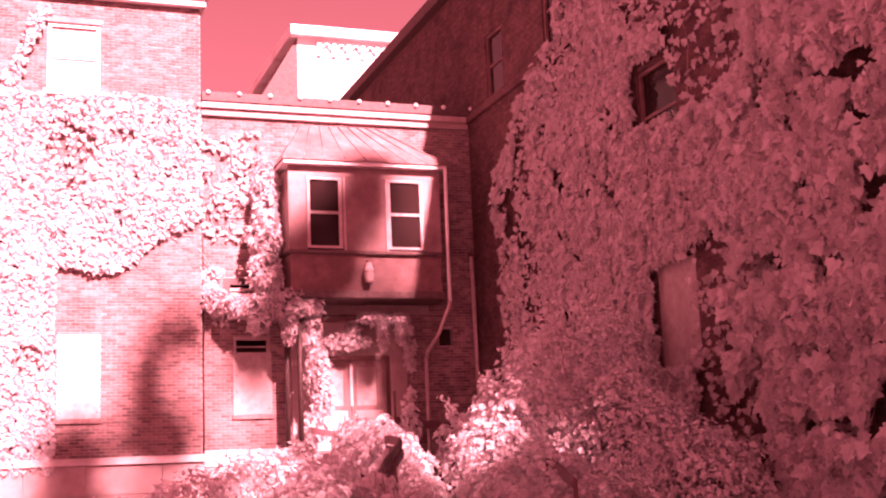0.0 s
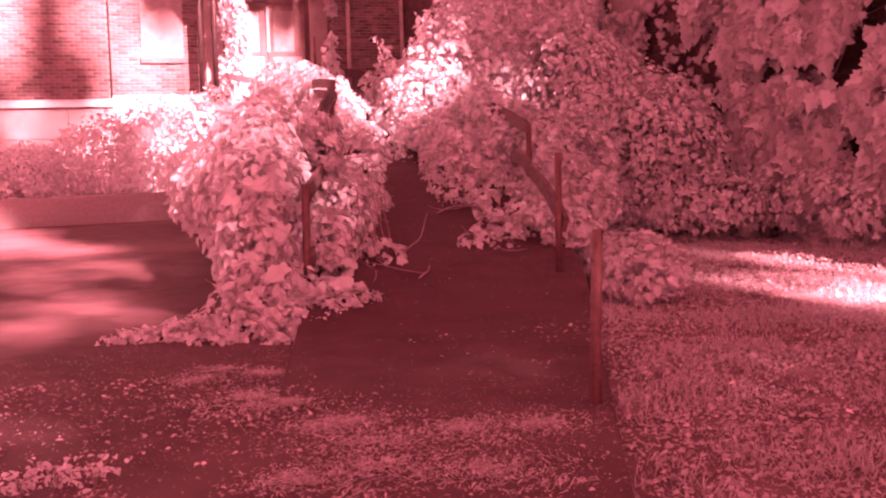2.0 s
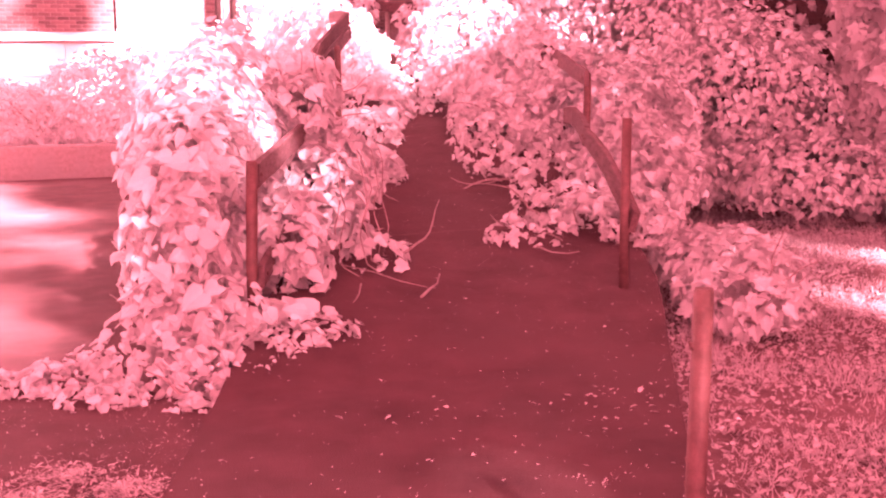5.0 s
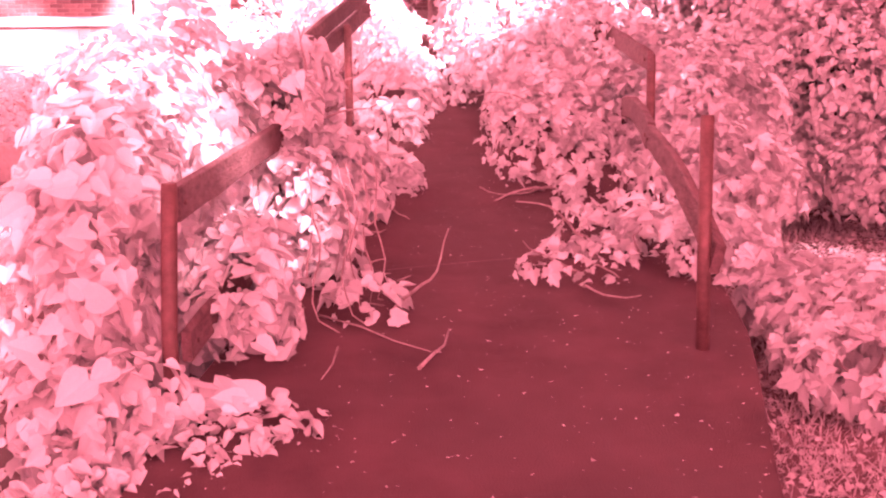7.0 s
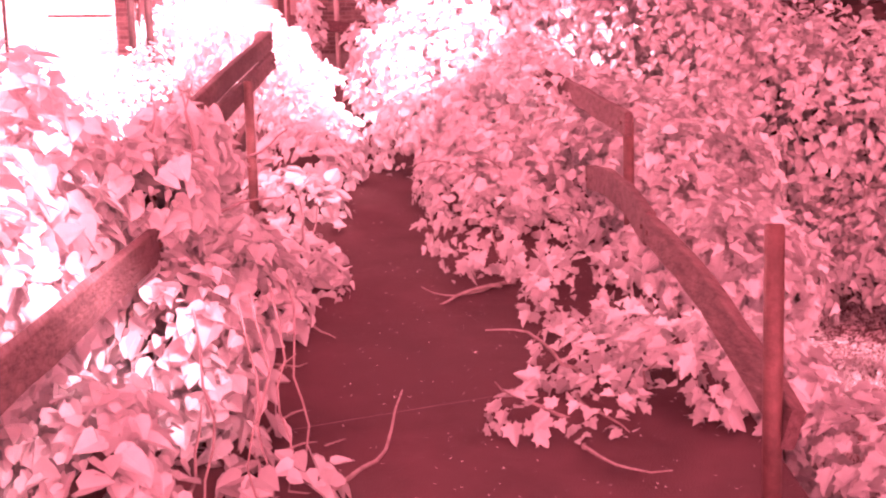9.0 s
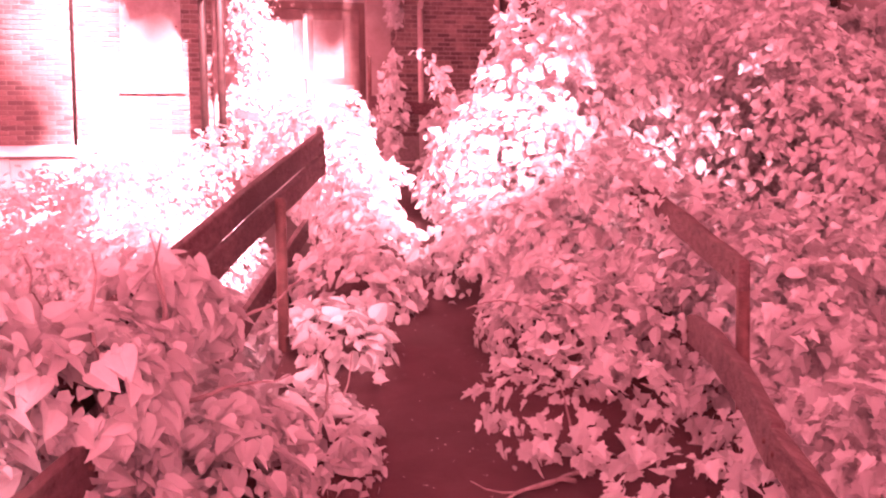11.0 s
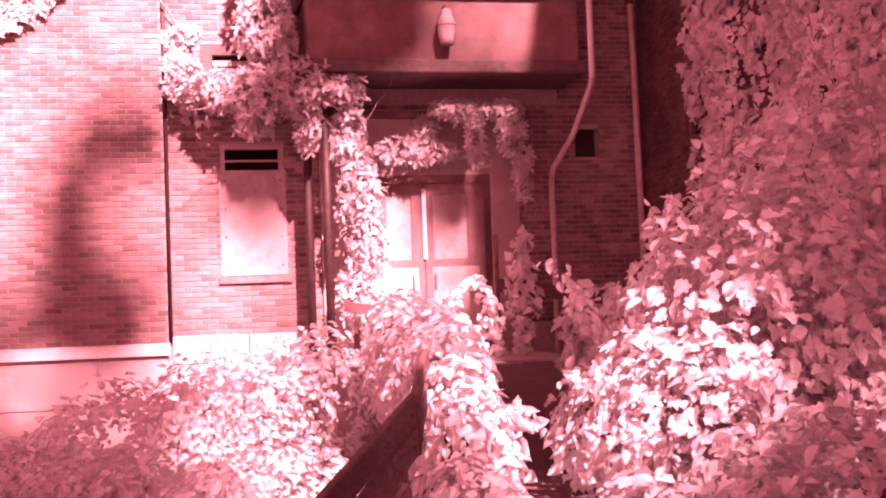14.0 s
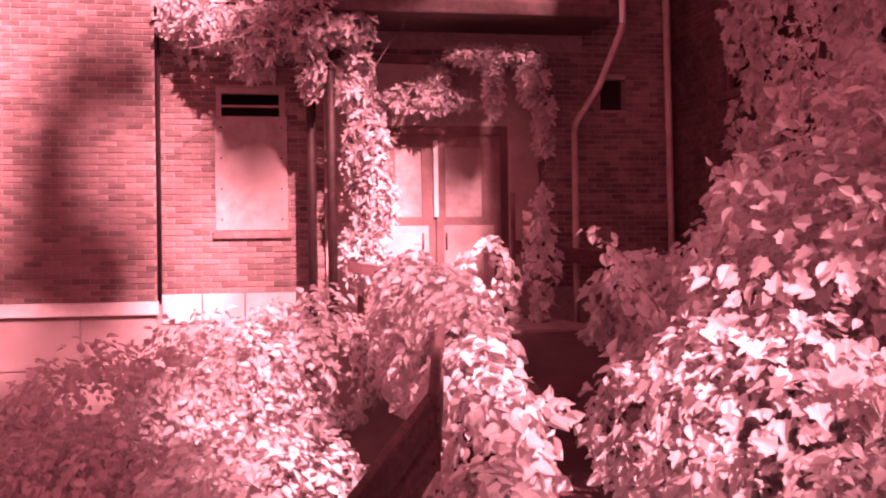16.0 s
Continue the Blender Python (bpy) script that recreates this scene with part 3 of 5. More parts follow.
def wing_cornice():
    # string course takes the brick darkened for shade
    bm = bmesh.new()
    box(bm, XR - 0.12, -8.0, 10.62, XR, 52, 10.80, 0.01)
    thing("string_course", bm, M_BRICK_SHADED, "brick string course with the wing's shade in its colour", "ledge", kind="structure")
    bm = bmesh.new()
    box(bm, XR - 0.30, -8.2, WING_TOP, XR + 0.5, 52, WING_TOP + 0.35, 0.02)
    thing("cornice_wing", bm, M_SLATE, "dark cornice along the top of the wing", "cornice", kind="structure")
    bm = bmesh.new()
    box(bm, XR + 0.45, -8.0, WING_TOP - 0.2, 16, 52, WING_TOP)
    thing("roof_wing", bm, M_SLATE, "flat roof of the side wing", "roof", kind="structure")
    # unseen wall that closes the wing's added length
    bm = bmesh.new()
    box(bm, XR + 0.45, -8.0, -0.6, 16, -7.55, WING_TOP - 0.2)
    thing("wall_wing_end", bm, M_BRICK, "unseen brick end wall closing the added length of wing", "wall", kind="structure")


wing_cornice()


def far_block():
    """The sunlit mansard behind the low roof."""
    y, x0, x1, z0, z1 = 40.0, 6.55, 13.0, 12.0, 19.05
    h = holder("mansard_building", (x0, y, z0), "far pale mansard roof with a bracketed white cornice", "building")
    bm = bmesh.new()
    vs = [(x0, y, 0), (x1, y, 0), (x1, y, z1), (x0, y, z1), (x0, 52, 0), (x1, 52, 0), (x1, 52, z1), (x0, 52, z1)]
    v = [bm.verts.new(p) for p in vs]
    for f in ((0, 1, 2, 3), (5, 4, 7, 6), (4, 0, 3, 7), (1, 5, 6, 2), (3, 2, 6, 7)):
        bm.faces.new([v[i] for i in f])
    part("wall", bm, M_WHITE, h)
    bm = bmesh.new()
    box(bm, x0 - 0.35, y - 0.4, z1, x1, 52, z1 + 0.42, 0.03)
    part("cornice", bm, M_WHITE, h)
    for k in range(11):
        x = x0 + 0.8 + k * 0.62
        bm = bmesh.new()
        box(bm, x, y - 0.14, z1 - 0.75, x + 0.2, y, z1 - 0.12, 0.03)
        part("bracket", bm, M_WHITE, h)
        bm = bmesh.new()
        tube(bm, [(x + 0.2 + 0.42 * j / 6, y - 0.12, z1 - 0.45 + 0.22 * math.sin(math.pi * j / 6)) for j in range(7)], 0.05, 6)
        part("arch", bm, M_WHITE, h)
    bm = bmesh.new()
    v = [bm.verts.new(p) for p in ((x0, y, z1), (x0, 52, z1), (x0 - 2.9, 52, z0 + 2), (x0 - 2.9, y + 0.6, z0 + 2), (x0, y, z0))]
    bm.faces.new((v[0], v[1], v[2], v[3]))
    bm.faces.new((v[0], v[3], v[4]))
    part("roof", bm, M_SLATE, h, "dark slate slope")


far_block()


# ---- bay window above the doors ----
BX0, BX1, BY = 1.90, 5.86, 21.9


def bay():
    h = holder("bay_window", ((BX0 + BX1) / 2, YF, 5.6), "dark boarded timber bay window with a tin hip roof", "bay window")
    zs, zt = 6.84, 9.0
    bm = bmesh.new()
    box(bm, BX0 + 0.06, BY + 0.05, 5.88, BX1 - 0.06, YF, zs - 0.06)
    part("lower_panel", bm, M_DARKWOOD, h, "dark stained lower panel")
    bm = bmesh.new()
    box(bm, BX0 - 0.02, BY - 0.03, 5.70, BX1 + 0.02, YF, 5.88, 0.02)
    part("bottom_beam", bm, M_SLATE, h, "dark bottom beam")
    bm = bmesh.new()
    box(bm, BX0, BY - 0.05, zs - 0.06, BX1, YF, zs + 0.03, 0.012)
    part("sill_band", bm, M_SLATE, h)
    # front: posts, two sash windows, boards between
    bm = bmesh.new()
    wins = [(2.45, 3.18), (4.50, 5.28)]
    for a, b in ((BX0 + 0.03, wins[0][0] - 0.07), (wins[0][1] + 0.07, wins[1][0] - 0.07), (wins[1][1] + 0.07, BX1 - 0.03)):
        box(bm, a, BY + 0.06, zs + 0.03, b, BY + 0.12, zt - 0.12)
    box(bm, BX0 + 0.03, BY + 0.055, zt - 0.28, BX1 - 0.03, BY + 0.121, zt - 0.02)
    part("wall_boards", bm, M_BAY, h)
    bm = bmesh.new()
    box(bm, BX0 + 0.03, BY + 0.12, zs + 0.03, BX0 + 0.09, YF, zt - 0.1)
    part("side_wall", bm, M_BAY, h)
    bm = bmesh.new()
    box(bm, BX1 - 0.09, BY + 0.12, zs + 0.03, BX1 - 0.03, YF, zt - 0.1)
    part("side_wall", bm, M_BAY, h)
    for a, b in wins:
        bm = bmesh.new()
        z0, z1 = zs + 0.08, zt - 0.30
        box(bm, a - 0.07, BY + 0.01, z0, a, BY + 0.13, z1)
        box(bm, b, BY + 0.01, z0, b + 0.07, BY + 0.13, z1)
        box(bm, a, BY + 0.01, z1 - 0.07, b, BY + 0.13, z1)
        box(bm, a, BY + 0.01, z0, b, BY + 0.13, z0 + 0.06)
        f = part("window_frame", bm, M_PAINT, h, "pale painted sash frame")
        zm = (z0 + z1) / 2
        bm = bmesh.new()
        box(bm, a, BY + 0.03, zm - 0.035, b, BY + 0.09, zm + 0.035)
        part("meeting_rail", bm, M_PLY, f)
        for c, d in ((z0 + 0.06, zm - 0.035), (zm + 0.035, z1 - 0.07)):
            bm = bmesh.new()
            box(bm, a, BY + 0.06, c, b, BY + 0.068, d)
            part("pane", bm, M_GLASS, f)
    # mullion strips beside the middle board
    for x in (3.30, 4.38):
        bm = bmesh.new()
        box(bm, x, BY + 0.02, zs + 0.03, x + 0.05, BY + 0.06, zt - 0.28)
        part("mullion", bm, M_PAINT, h)
    # eave board and hip roof with standing seams
    bm = bmesh.new()
    box(bm, BX0 - 0.12, BY - 0.14, zt - 0.02, BX1 + 0.12, YF, zt + 0.08, 0.012)
    part("eave_board", bm, M_WHITE, h, "pale eave board")
    bm = bmesh.new()
    a, b, c, d = (BX0 - 0.16, BY - 0.18, zt + 0.08), (BX1 + 0.16, BY - 0.18, zt + 0.08), (4.55, YF - 0.02, zt + 1.36), (2.55, YF - 0.02, zt + 1.34)
    e, f = (BX0 - 0.16, YF - 0.02, zt + 0.08), (BX1 + 0.16, YF - 0.02, zt + 0.08)
    v = [bm.verts.new(p) for p in (a, b, c, d, e, f)]
    for q in ((0, 1, 2, 3), (4, 0, 3), (1, 5, 2), (0, 4, 5, 1)):
        bm.faces.new([v[i] for i in q])
    r = part("roof", bm, M_TIN, h, "rusty tin roof with standing seams")
    for k in range(9):
        g = k / 8
        bm = bmesh.new()
        p = Vector(a).lerp(Vector(b), g) + Vector((0, 0, 0.015))
        q = Vector(d).lerp(Vector(c), g) + Vector((0, -0.01, 0.015))
        tube(bm, [p, q], 0.016, 5)
        part("seam", bm, M_TIN, r)
    # near-black floor darkens the inside of the bay by colour
    bm = bmesh.new()
    box(bm, BX0 + 0.1, BY + 0.3, zs, BX1 - 0.1, YF - 0.1, zs + 0.02)
    part("inner_floor", bm, M_DARK, h)
    return h


bay()


def wall_lamp():
    h = holder("wall_lamp", (3.85, BY, 6.1), "jelly-jar glass wall lamp on the bay panel", "lamp")
    bm = bmesh.new()
    bmesh.ops.create_cone(bm, cap_ends=True, segments=16, radius1=0.085, radius2=0.07, depth=0.10,
                          matrix=Matrix.Translation((3.85, BY - 0.14, 6.50)))
    part("cap", bm, M_PAINT, h)
    bm = bmesh.new()
    prof = [(0.09, 6.45), (0.125, 6.36), (0.125, 6.24), (0.10, 6.12), (0.10, 6.06)]
    rings = []
    for r, z in prof:
        rings.append([bm.verts.new((3.85 + r * math.cos(a), BY - 0.14 + r * math.sin(a), z)) for a in [2 * math.pi * k / 18 for k in range(18)]])
    for r0, r1 in zip(rings, rings[1:]):
        for k in range(18):
            bm.faces.new((r0[k], r0[(k + 1) % 18], r1[(k + 1) % 18], r1[k])).smooth = True
    bm.faces.new(rings[0])
    bm.faces.new(rings[-1])
    part("jar", bm, M_PLY, h, "frosted ribbed glass jar")
    bm = bmesh.new()
    tube(bm, [(3.85, BY - 0.14, 6.55), (3.85, BY - 0.05, 6.62), (3.85, BY + 0.05, 6.62)], 0.02, 8)
    part("arm", bm, M_PIPE, h)
    bm = bmesh.new()
    tube(bm, [(3.85 + 0.128 * math.cos(a), BY - 0.14 + 0.128 * math.sin(a), 6.32) for a in [2 * math.pi * k / 16 for k in range(17)]], 0.008, 5, False)
    part("ring", bm, M_PIPE, h)


wall_lamp()


# ---- doors under the bay ----
def doors():
    x0, x1, z0, z1 = DOOR
    h = holder("door_1", ((x0 + x1) / 2, YF, z0), "pair of worn panelled doors with tall boarded lights", "door", kind="structure")
    bm = bmesh.new()
    box(bm, x0, YF + 0.02, z0, x0 + 0.10, YF + 0.2, z1)
    box(bm, x1 - 0.10, YF + 0.02, z0, x1, YF + 0.2, z1)
    box(bm, x0 + 0.10, YF + 0.02, z1 - 0.12, x1 - 0.10, YF + 0.2, z1)
    part("door_frame", bm, M_DARKWOOD, h)
    xm = 3.74
    for a, b, la, lb in ((x0 + 0.10, xm - 0.006, 3.18, 3.55), (xm + 0.006, x1 - 0.10, 3.88, 4.40)):
        bm = bmesh.new()
        box(bm, a, YF + 0.06, z0 + 0.02, la, YF + 0.115, z1 - 0.125)
        box(bm, lb, YF + 0.06, z0 + 0.02, b, YF + 0.115, z1 - 0.125)
        box(bm, la, YF + 0.06, z0 + 0.02, lb, YF + 0.115, 3.17)
        box(bm, la, YF + 0.06, 4.13, lb, YF + 0.115, z1 - 0.125)
        leaf = part("door_leaf", bm, M_DOOR, h)
        # paler paint puts the sun's glare on the lower door into the colour
        bm = bmesh.new()
        box(bm, a + 0.10, YF + 0.045, z0 + 0.30, b - 0.10, YF + 0.062, 3.05, 0.008)
        part("sunlit_panel", bm, M_PAINT, leaf, "lower panel painted paler for the sun on it")
        bm = bmesh.new()
        box(bm, la, YF + 0.085, 3.17, lb, YF + 0.10, 4.13)
        part("light", bm, M_PLY, leaf, "pale sheet behind the door light")
        bm = bmesh.new()
        tube(bm, [(lb if a < 3 else la, YF + 0.03, 2.72), (lb if a < 3 else la, YF + 0.03, 2.95)], 0.015, 8)
        part("door_handle", bm, M_PIPE, leaf)
    bm = bmesh.new()
    box(bm, xm - 0.03, YF + 0.02, 3.17, xm + 0.03, YF + 0.058, 4.22)
    part("astragal", bm, M_WHITE, h, "bright strip where the leaves meet")
    # black sheet in place of the unlit hall behind the doors
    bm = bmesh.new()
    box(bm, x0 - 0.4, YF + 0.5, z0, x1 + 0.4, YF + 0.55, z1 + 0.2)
    part("dark_backing", bm, M_DARK, h)
    # stone surround
    for a, b in ((x0 - 0.42, x0), (x1, x1 + 0.42)):
        bm = bmesh.new()
        box(bm, a, YF - 0.09, z0, b, YF, 4.62, 0.012)
        part("pilaster", bm, M_STUCCO, h, "pale stone pilaster")
    bm = bmesh.new()
    box(bm, x0 - 0.42, YF - 0.09, 4.62, x1 + 0.42, YF, 5.25, 0.012)
    part("stone_panel", bm, M_STUCCO, h, "flat stone panel over the doors")
    bm = bmesh.new()
    box(bm, x0 - 0.5, YF - 0.16, 5.25, x1 + 0.5, YF, 5.36, 0.012)
    part("moulding", bm, M_DARKWOOD, h)
    bm = bmesh.new()
    box(bm, x0 - 0.6, 20.6, 0.0, x1 + 0.5, YF, 1.76)
    thing("landing", bm, M_STUCCO, "concrete landing in front of the doors", "landing", kind="structure")


doors()


def post(name, x, y, z0, z1, r, label):
    h = holder(name, (x, y, z0), label, "post")
    bm = bmesh.new()
    tube(bm, [(x, y, z0), (x, y, (z0 + z1) / 2), (x, y, z1)], r, 12)
    part("shaft", bm, M_IRON, h)
    bm = bmesh.new()
    box(bm, x - 0.09, y - 0.09, z0, x + 0.09, y + 0.09, z0 + 0.03, 0.005)
    part("foot", bm, M_IRON, h)
    bm = bmesh.new()
    box(bm, x - 0.08, y - 0.08, z1 - 0.02, x + 0.08, y + 0.08, z1, 0.005)
    part("head", bm, M_IRON, h)


post("porch_post", 1.97, 22.6, 1.76, 5.70, 0.062, "slim dark iron post under the bay")
post("porch_post", 2.17, 22.1, 1.76, 5.70, 0.062, "slim dark iron post under the bay")


def downspout():
    h = holder("downspout", (5.9, 21.9, 9.0), "bent pale rainwater pipe on the corner of the bay", "pipe")
    bm = bmesh.new()
    tube(bm, [(5.94, 21.76, 9.0), (5.94, 21.76, 8.85), (5.94, 21.80, 7.0), (5.95, 21.82, 5.62)], 0.045, 10)
    part("upper_pipe", bm, M_WHITE, h)
    bm = bmesh.new()
    tube(bm, [(5.95, 21.82, 5.62), (5.93, 21.86, 5.5), (5.78, 22.3, 4.85), (5.62, 22.75, 4.45), (5.60, 22.8, 4.3)], 0.045, 10)
    part("elbow", bm, M_PAINT, h)
    bm = bmesh.new()
    tube(bm, [(5.60, 22.8, 4.3), (5.60, 22.8, 1.0)], 0.045, 10)
    part("lower_pipe", bm, M_PAINT, h)
    h2 = holder("drain_pipe", (7.1, 23.0, 0), "tall thin drain pipe in the dark corner", "pipe")
    bm = bmesh.new()
    tube(bm, [(7.02, 23.0, 7.05), (7.06, 23.0, 4.5), (7.1, 23.0, 0.3)], 0.05, 10)
    part("shaft", bm, M_PAINT, h2)
    bm = bmesh.new()
    tube(bm, [(7.02, 23.0, 7.10), (7.02, 23.0, 6.98)], 0.07, 10)
    part("collar", bm, M_PIPE, h2)
    h3 = holder("corner_pipe", (0.0, YL, 0), "thin dark rainwater pipe at the wall joint", "pipe")
    bm = bmesh.new()
    tube(bm, [(0.035, YF - 0.035, 2.1), (0.035, YF - 0.035, 10.1)], 0.03, 8)
    part("shaft", bm, M_IRON, h3)


downspout()

# ---- ramp rails ----
def rail_post(name, p, top, label, hooks=False, r=0.034):
    x, y, z = p
    h = holder(name, (x, y, z), label, "post", "posts of the ramp rail")
    bm = bmesh.new()
    tube(bm, [(x, y, z - 0.15), (x, y, z + 0.4), top], r, 12)
    s = part("shaft", bm, M_PIPE, h)
    t = Vector(top)
    bm = bmesh.new()
    tube(bm, [t - Vector((0, 0, 0.05)), t + Vector((0, 0, 0.012))], r * 0.92, 12)
    part("cap", bm, M_PIPE, s)
    if hooks:
        for f in (0.16, 0.50, 0.57):
            q = t.lerp(Vector(p), f)
            bm = bmesh.new()
            tube(bm, [q, q + Vector((-0.05, -0.02, 0)), q + Vector((-0.055, -0.02, 0.02))], 0.009, 6)
            part("hook", bm, M_PIPE, s)
    return h


rail_post("rail_post", (-0.90, 1.16, -0.34), (-0.78, 1.32, 0.71), "bare rusty pipe post at the foot of the ramp", True)
rail_post("rail_post", (1.10, 5.06, -0.02), (1.105, 5.06, 1.07), "rusty pipe post holding a fallen rail")
rail_post("rail_post", (2.46, 8.12, 0.2), (2.46, 8.12, 1.34), "pipe post under the broken rail end")
rail_post("rail_post", (3.35, 10.9, 0.7), (3.35, 10.9, 1.62), "pipe post deep in the shrubs")
rail_post("rail_post", (-1.44, 4.93, -0.1), (-1.40, 5.03, 0.88), "pipe post wrapped in vines")
rail_post("rail_post", (0.72, 10.3, 0.6), (0.72, 10.3, 1.62), "pipe post under the split rail")
rail_post("rail_post", (-0.56, 7.4, 0.1), (-0.56, 7.4, 1.05), "pipe post hidden in the vine mound")


def rail(name, boards, label):
    h = holder(name, boards[0][0], label, "rail", "rails of the ramp")
    for i, (p, q, w, t, bend, tw) in enumerate(boards):
        bm = bmesh.new()
        plank(bm, p, q, w, t, bend, 0.0, 10, i + 3, tw)
        brd = part("board", bm, M_RAIL, h)
        for f in (0.03, 0.97):
            q0 = Vector(p).lerp(Vector(q), f)
            n0 = (Vector(q) - Vector(p)).cross(Vector((0, 0, 1))).normalized()
            bm = bmesh.new()
            tube(bm, [q0 - n0 * (t / 2 + 0.012), q0 + n0 * (t / 2 + 0.012)], 0.012, 6)
            part("bolt", bm, M_PIPE, brd)
    return h


rail("handrail", [((-1.38, 5.04, 0.80), (-0.52, 7.15, 0.93), 0.15, 0.045, 0.0, 0.0)],
     "weathered timber handrail slipped down into the vines")
rail("handrail", [((-0.60, 7.45, 1.18), (1.36, 12.0, 1.98), 0.145, 0.045, -0.02, 0.0),
                  ((-0.62, 7.4, 1.018), (1.36, 11.95, 1.812), 0.14, 0.045, -0.01, 0.0),
                  ((1.35, 11.95, 1.975), (2.03, 14.95, 2.10), 0.145, 0.045, -0.02, 0.0),
                  ((1.35, 11.9, 1.808), (2.01, 14.85, 1.933), 0.14, 0.045, -0.01, 0.0)],
     "split double-board timber handrail above the vines")
rail("lower_rail", [((-1.36, 5.06, 0.20), (-0.2, 8.0, 0.42), 0.14, 0.045, 0.0, 0.0),
                    ((-0.30, 8.6, 0.42), (1.62, 13.75, 1.24), 0.17, 0.045, 0.0, 0.0)],
     "lower timber rail half hidden by leaves")
rail("handrail", [((2.40, 8.02, 1.30), (3.42, 10.98, 1.62), 0.15, 0.045, 0.0, 0.0)],
     "broken timber handrail end sticking out of the shrubs")
rail("fallen_rail", [((2.66, 8.93, 0.92), (1.72, 6.75, 0.86), 0.16, 0.05, -0.07, 0.1),
                     ((1.72, 6.75, 0.86), (1.14, 5.00, 0.40), 0.15, 0.05, -0.06, 0.2)],
     "split fallen rail leaning on a pipe post")
rail("stub_rail", [((2.28, 21.5, 2.52), (2.98, 21.5, 2.40), 0.14, 0.045, 0.0, 0.0)],
     "short dark timber rail end beside the porch posts")
rail("guard_rail", [((4.55, 22.3, 2.74), (6.9, 22.25, 2.40), 0.19, 0.045, 0.0, 0.0)],
     "dark timber guard rail beside the landing")
rail_post("rail_post", (4.58, 22.34, 1.7), (4.58, 22.34, 3.45), "dark post beside the landing")
rail_post("rail_post", (5.9, 22.32, 0.6), (5.9, 22.32, 2.6), "dark post in the shaded corner")

# ---- ivy and shrubs ----
rng = np.random.default_rng(11)


def wall_ivy(name, axis, at, u0, u1, z0, z1, count, size, mask, label, thick=0.25, outline=LEAF_IVY, mat=None, base=(0, 0, 0), turn=0.0):
    """Ivy over a wall: leaves lie off the face by an uneven depth wherever mask(u, z) allows."""
    h = holder(name, base, label, "ivy")
    u = rng.uniform(u0, u1, count * 2)
    z = rng.uniform(z0, z1, count * 2)
    m = np.array([mask(a, b) for a, b in zip(u, z)])
    keep = rng.uniform(0, 1, len(u)) < m
    u, z = u[keep][:count], z[keep][:count]
    dep = np.array([0.5 + 0.5 * noise.noise(Vector((a * 0.9, b * 0.9, 5.0))) + 0.3 * noise.noise(Vector((a * 2.7, b * 2.7, 9.0))) for a, b in zip(u, z)])
    off = 0.04 + thick * np.clip(dep, 0.05, 1.3) * rng.uniform(0.45, 1.0, len(u))
    n = np.zeros((len(u), 3))
    if axis == "y":
        P = np.stack([u, at - off, z], 1)
        n[:, 1] = -1
    else:
        P = np.stack([at - off, u, z], 1)
        n[:, 0], n[:, 1] = -1, -turn
    n[:, 2] = 0.35
    S = size * rng.uniform(0.6, 1.35, len(u))
    leaves("foliage", P, n, S, outline, mat or M_LEAF_IVY, h, rng, droop=0.9, jitter=0.4)
    bm = bmesh.new()
    k = 0
    while k < 26:
        a = rng.uniform(u0, u1)
        b = rng.uniform(z0, z0 + 0.6 * (z1 - z0))
        if mask(a, b) > 0.3:
            s = (a, at - 0.03, b) if axis == "y" else (at - 0.03, a, b)
            w = (rng.normal(0, 0.3), 0, 1) if axis == "y" else (0, rng.normal(0, 0.3), 1)
            shoots(bm, rng, [s], w, 2.2, 0.014, 0.12, 9)
        k += 1
    part("stem_tangle", bm, M_STEM, h, "", "stuff")
    return h


def nz(u, z, s=0.6, o=0.0):
    return noise.noise(Vector((u * s + o, z * s, o)))


def in_hole(u, z, holes, m=0.0):
    return any(h[0] - m < u < h[1] + m and h[2] - m < z < h[3] + m for h in holes)


def step_line(z, line):
    """The value at height z of a line of (z, value) points."""
    for (z0, a), (z1, b) in zip(line, line[1:]):
        if z <= z1:
            return a + (b - a) * max(0.0, (z - z0) / (z1 - z0))
    return line[-1][1]


WING_DENSE = [(0, 18.6), (5.5, 18.1), (7.0, 17.5), (9.2, 17.2), (11.4, 16.6), (13.5, 15.5)]
WING_SPARSE = [(0, 20.6), (5.2, 20.9), (6.3, 21.1), (8.5, 21.2), (9.9, 20.2), (10.65, 18.3), (13.0, 16.6)]
NEAR_EDGE = [(0.4, 8.9), (1.2, 9.3), (1.9, 9.6), (2.7, 10.3), (5.8, 10.4), (7.2, 10.3), (8.2, 9.4), (12.0, 9.0)]


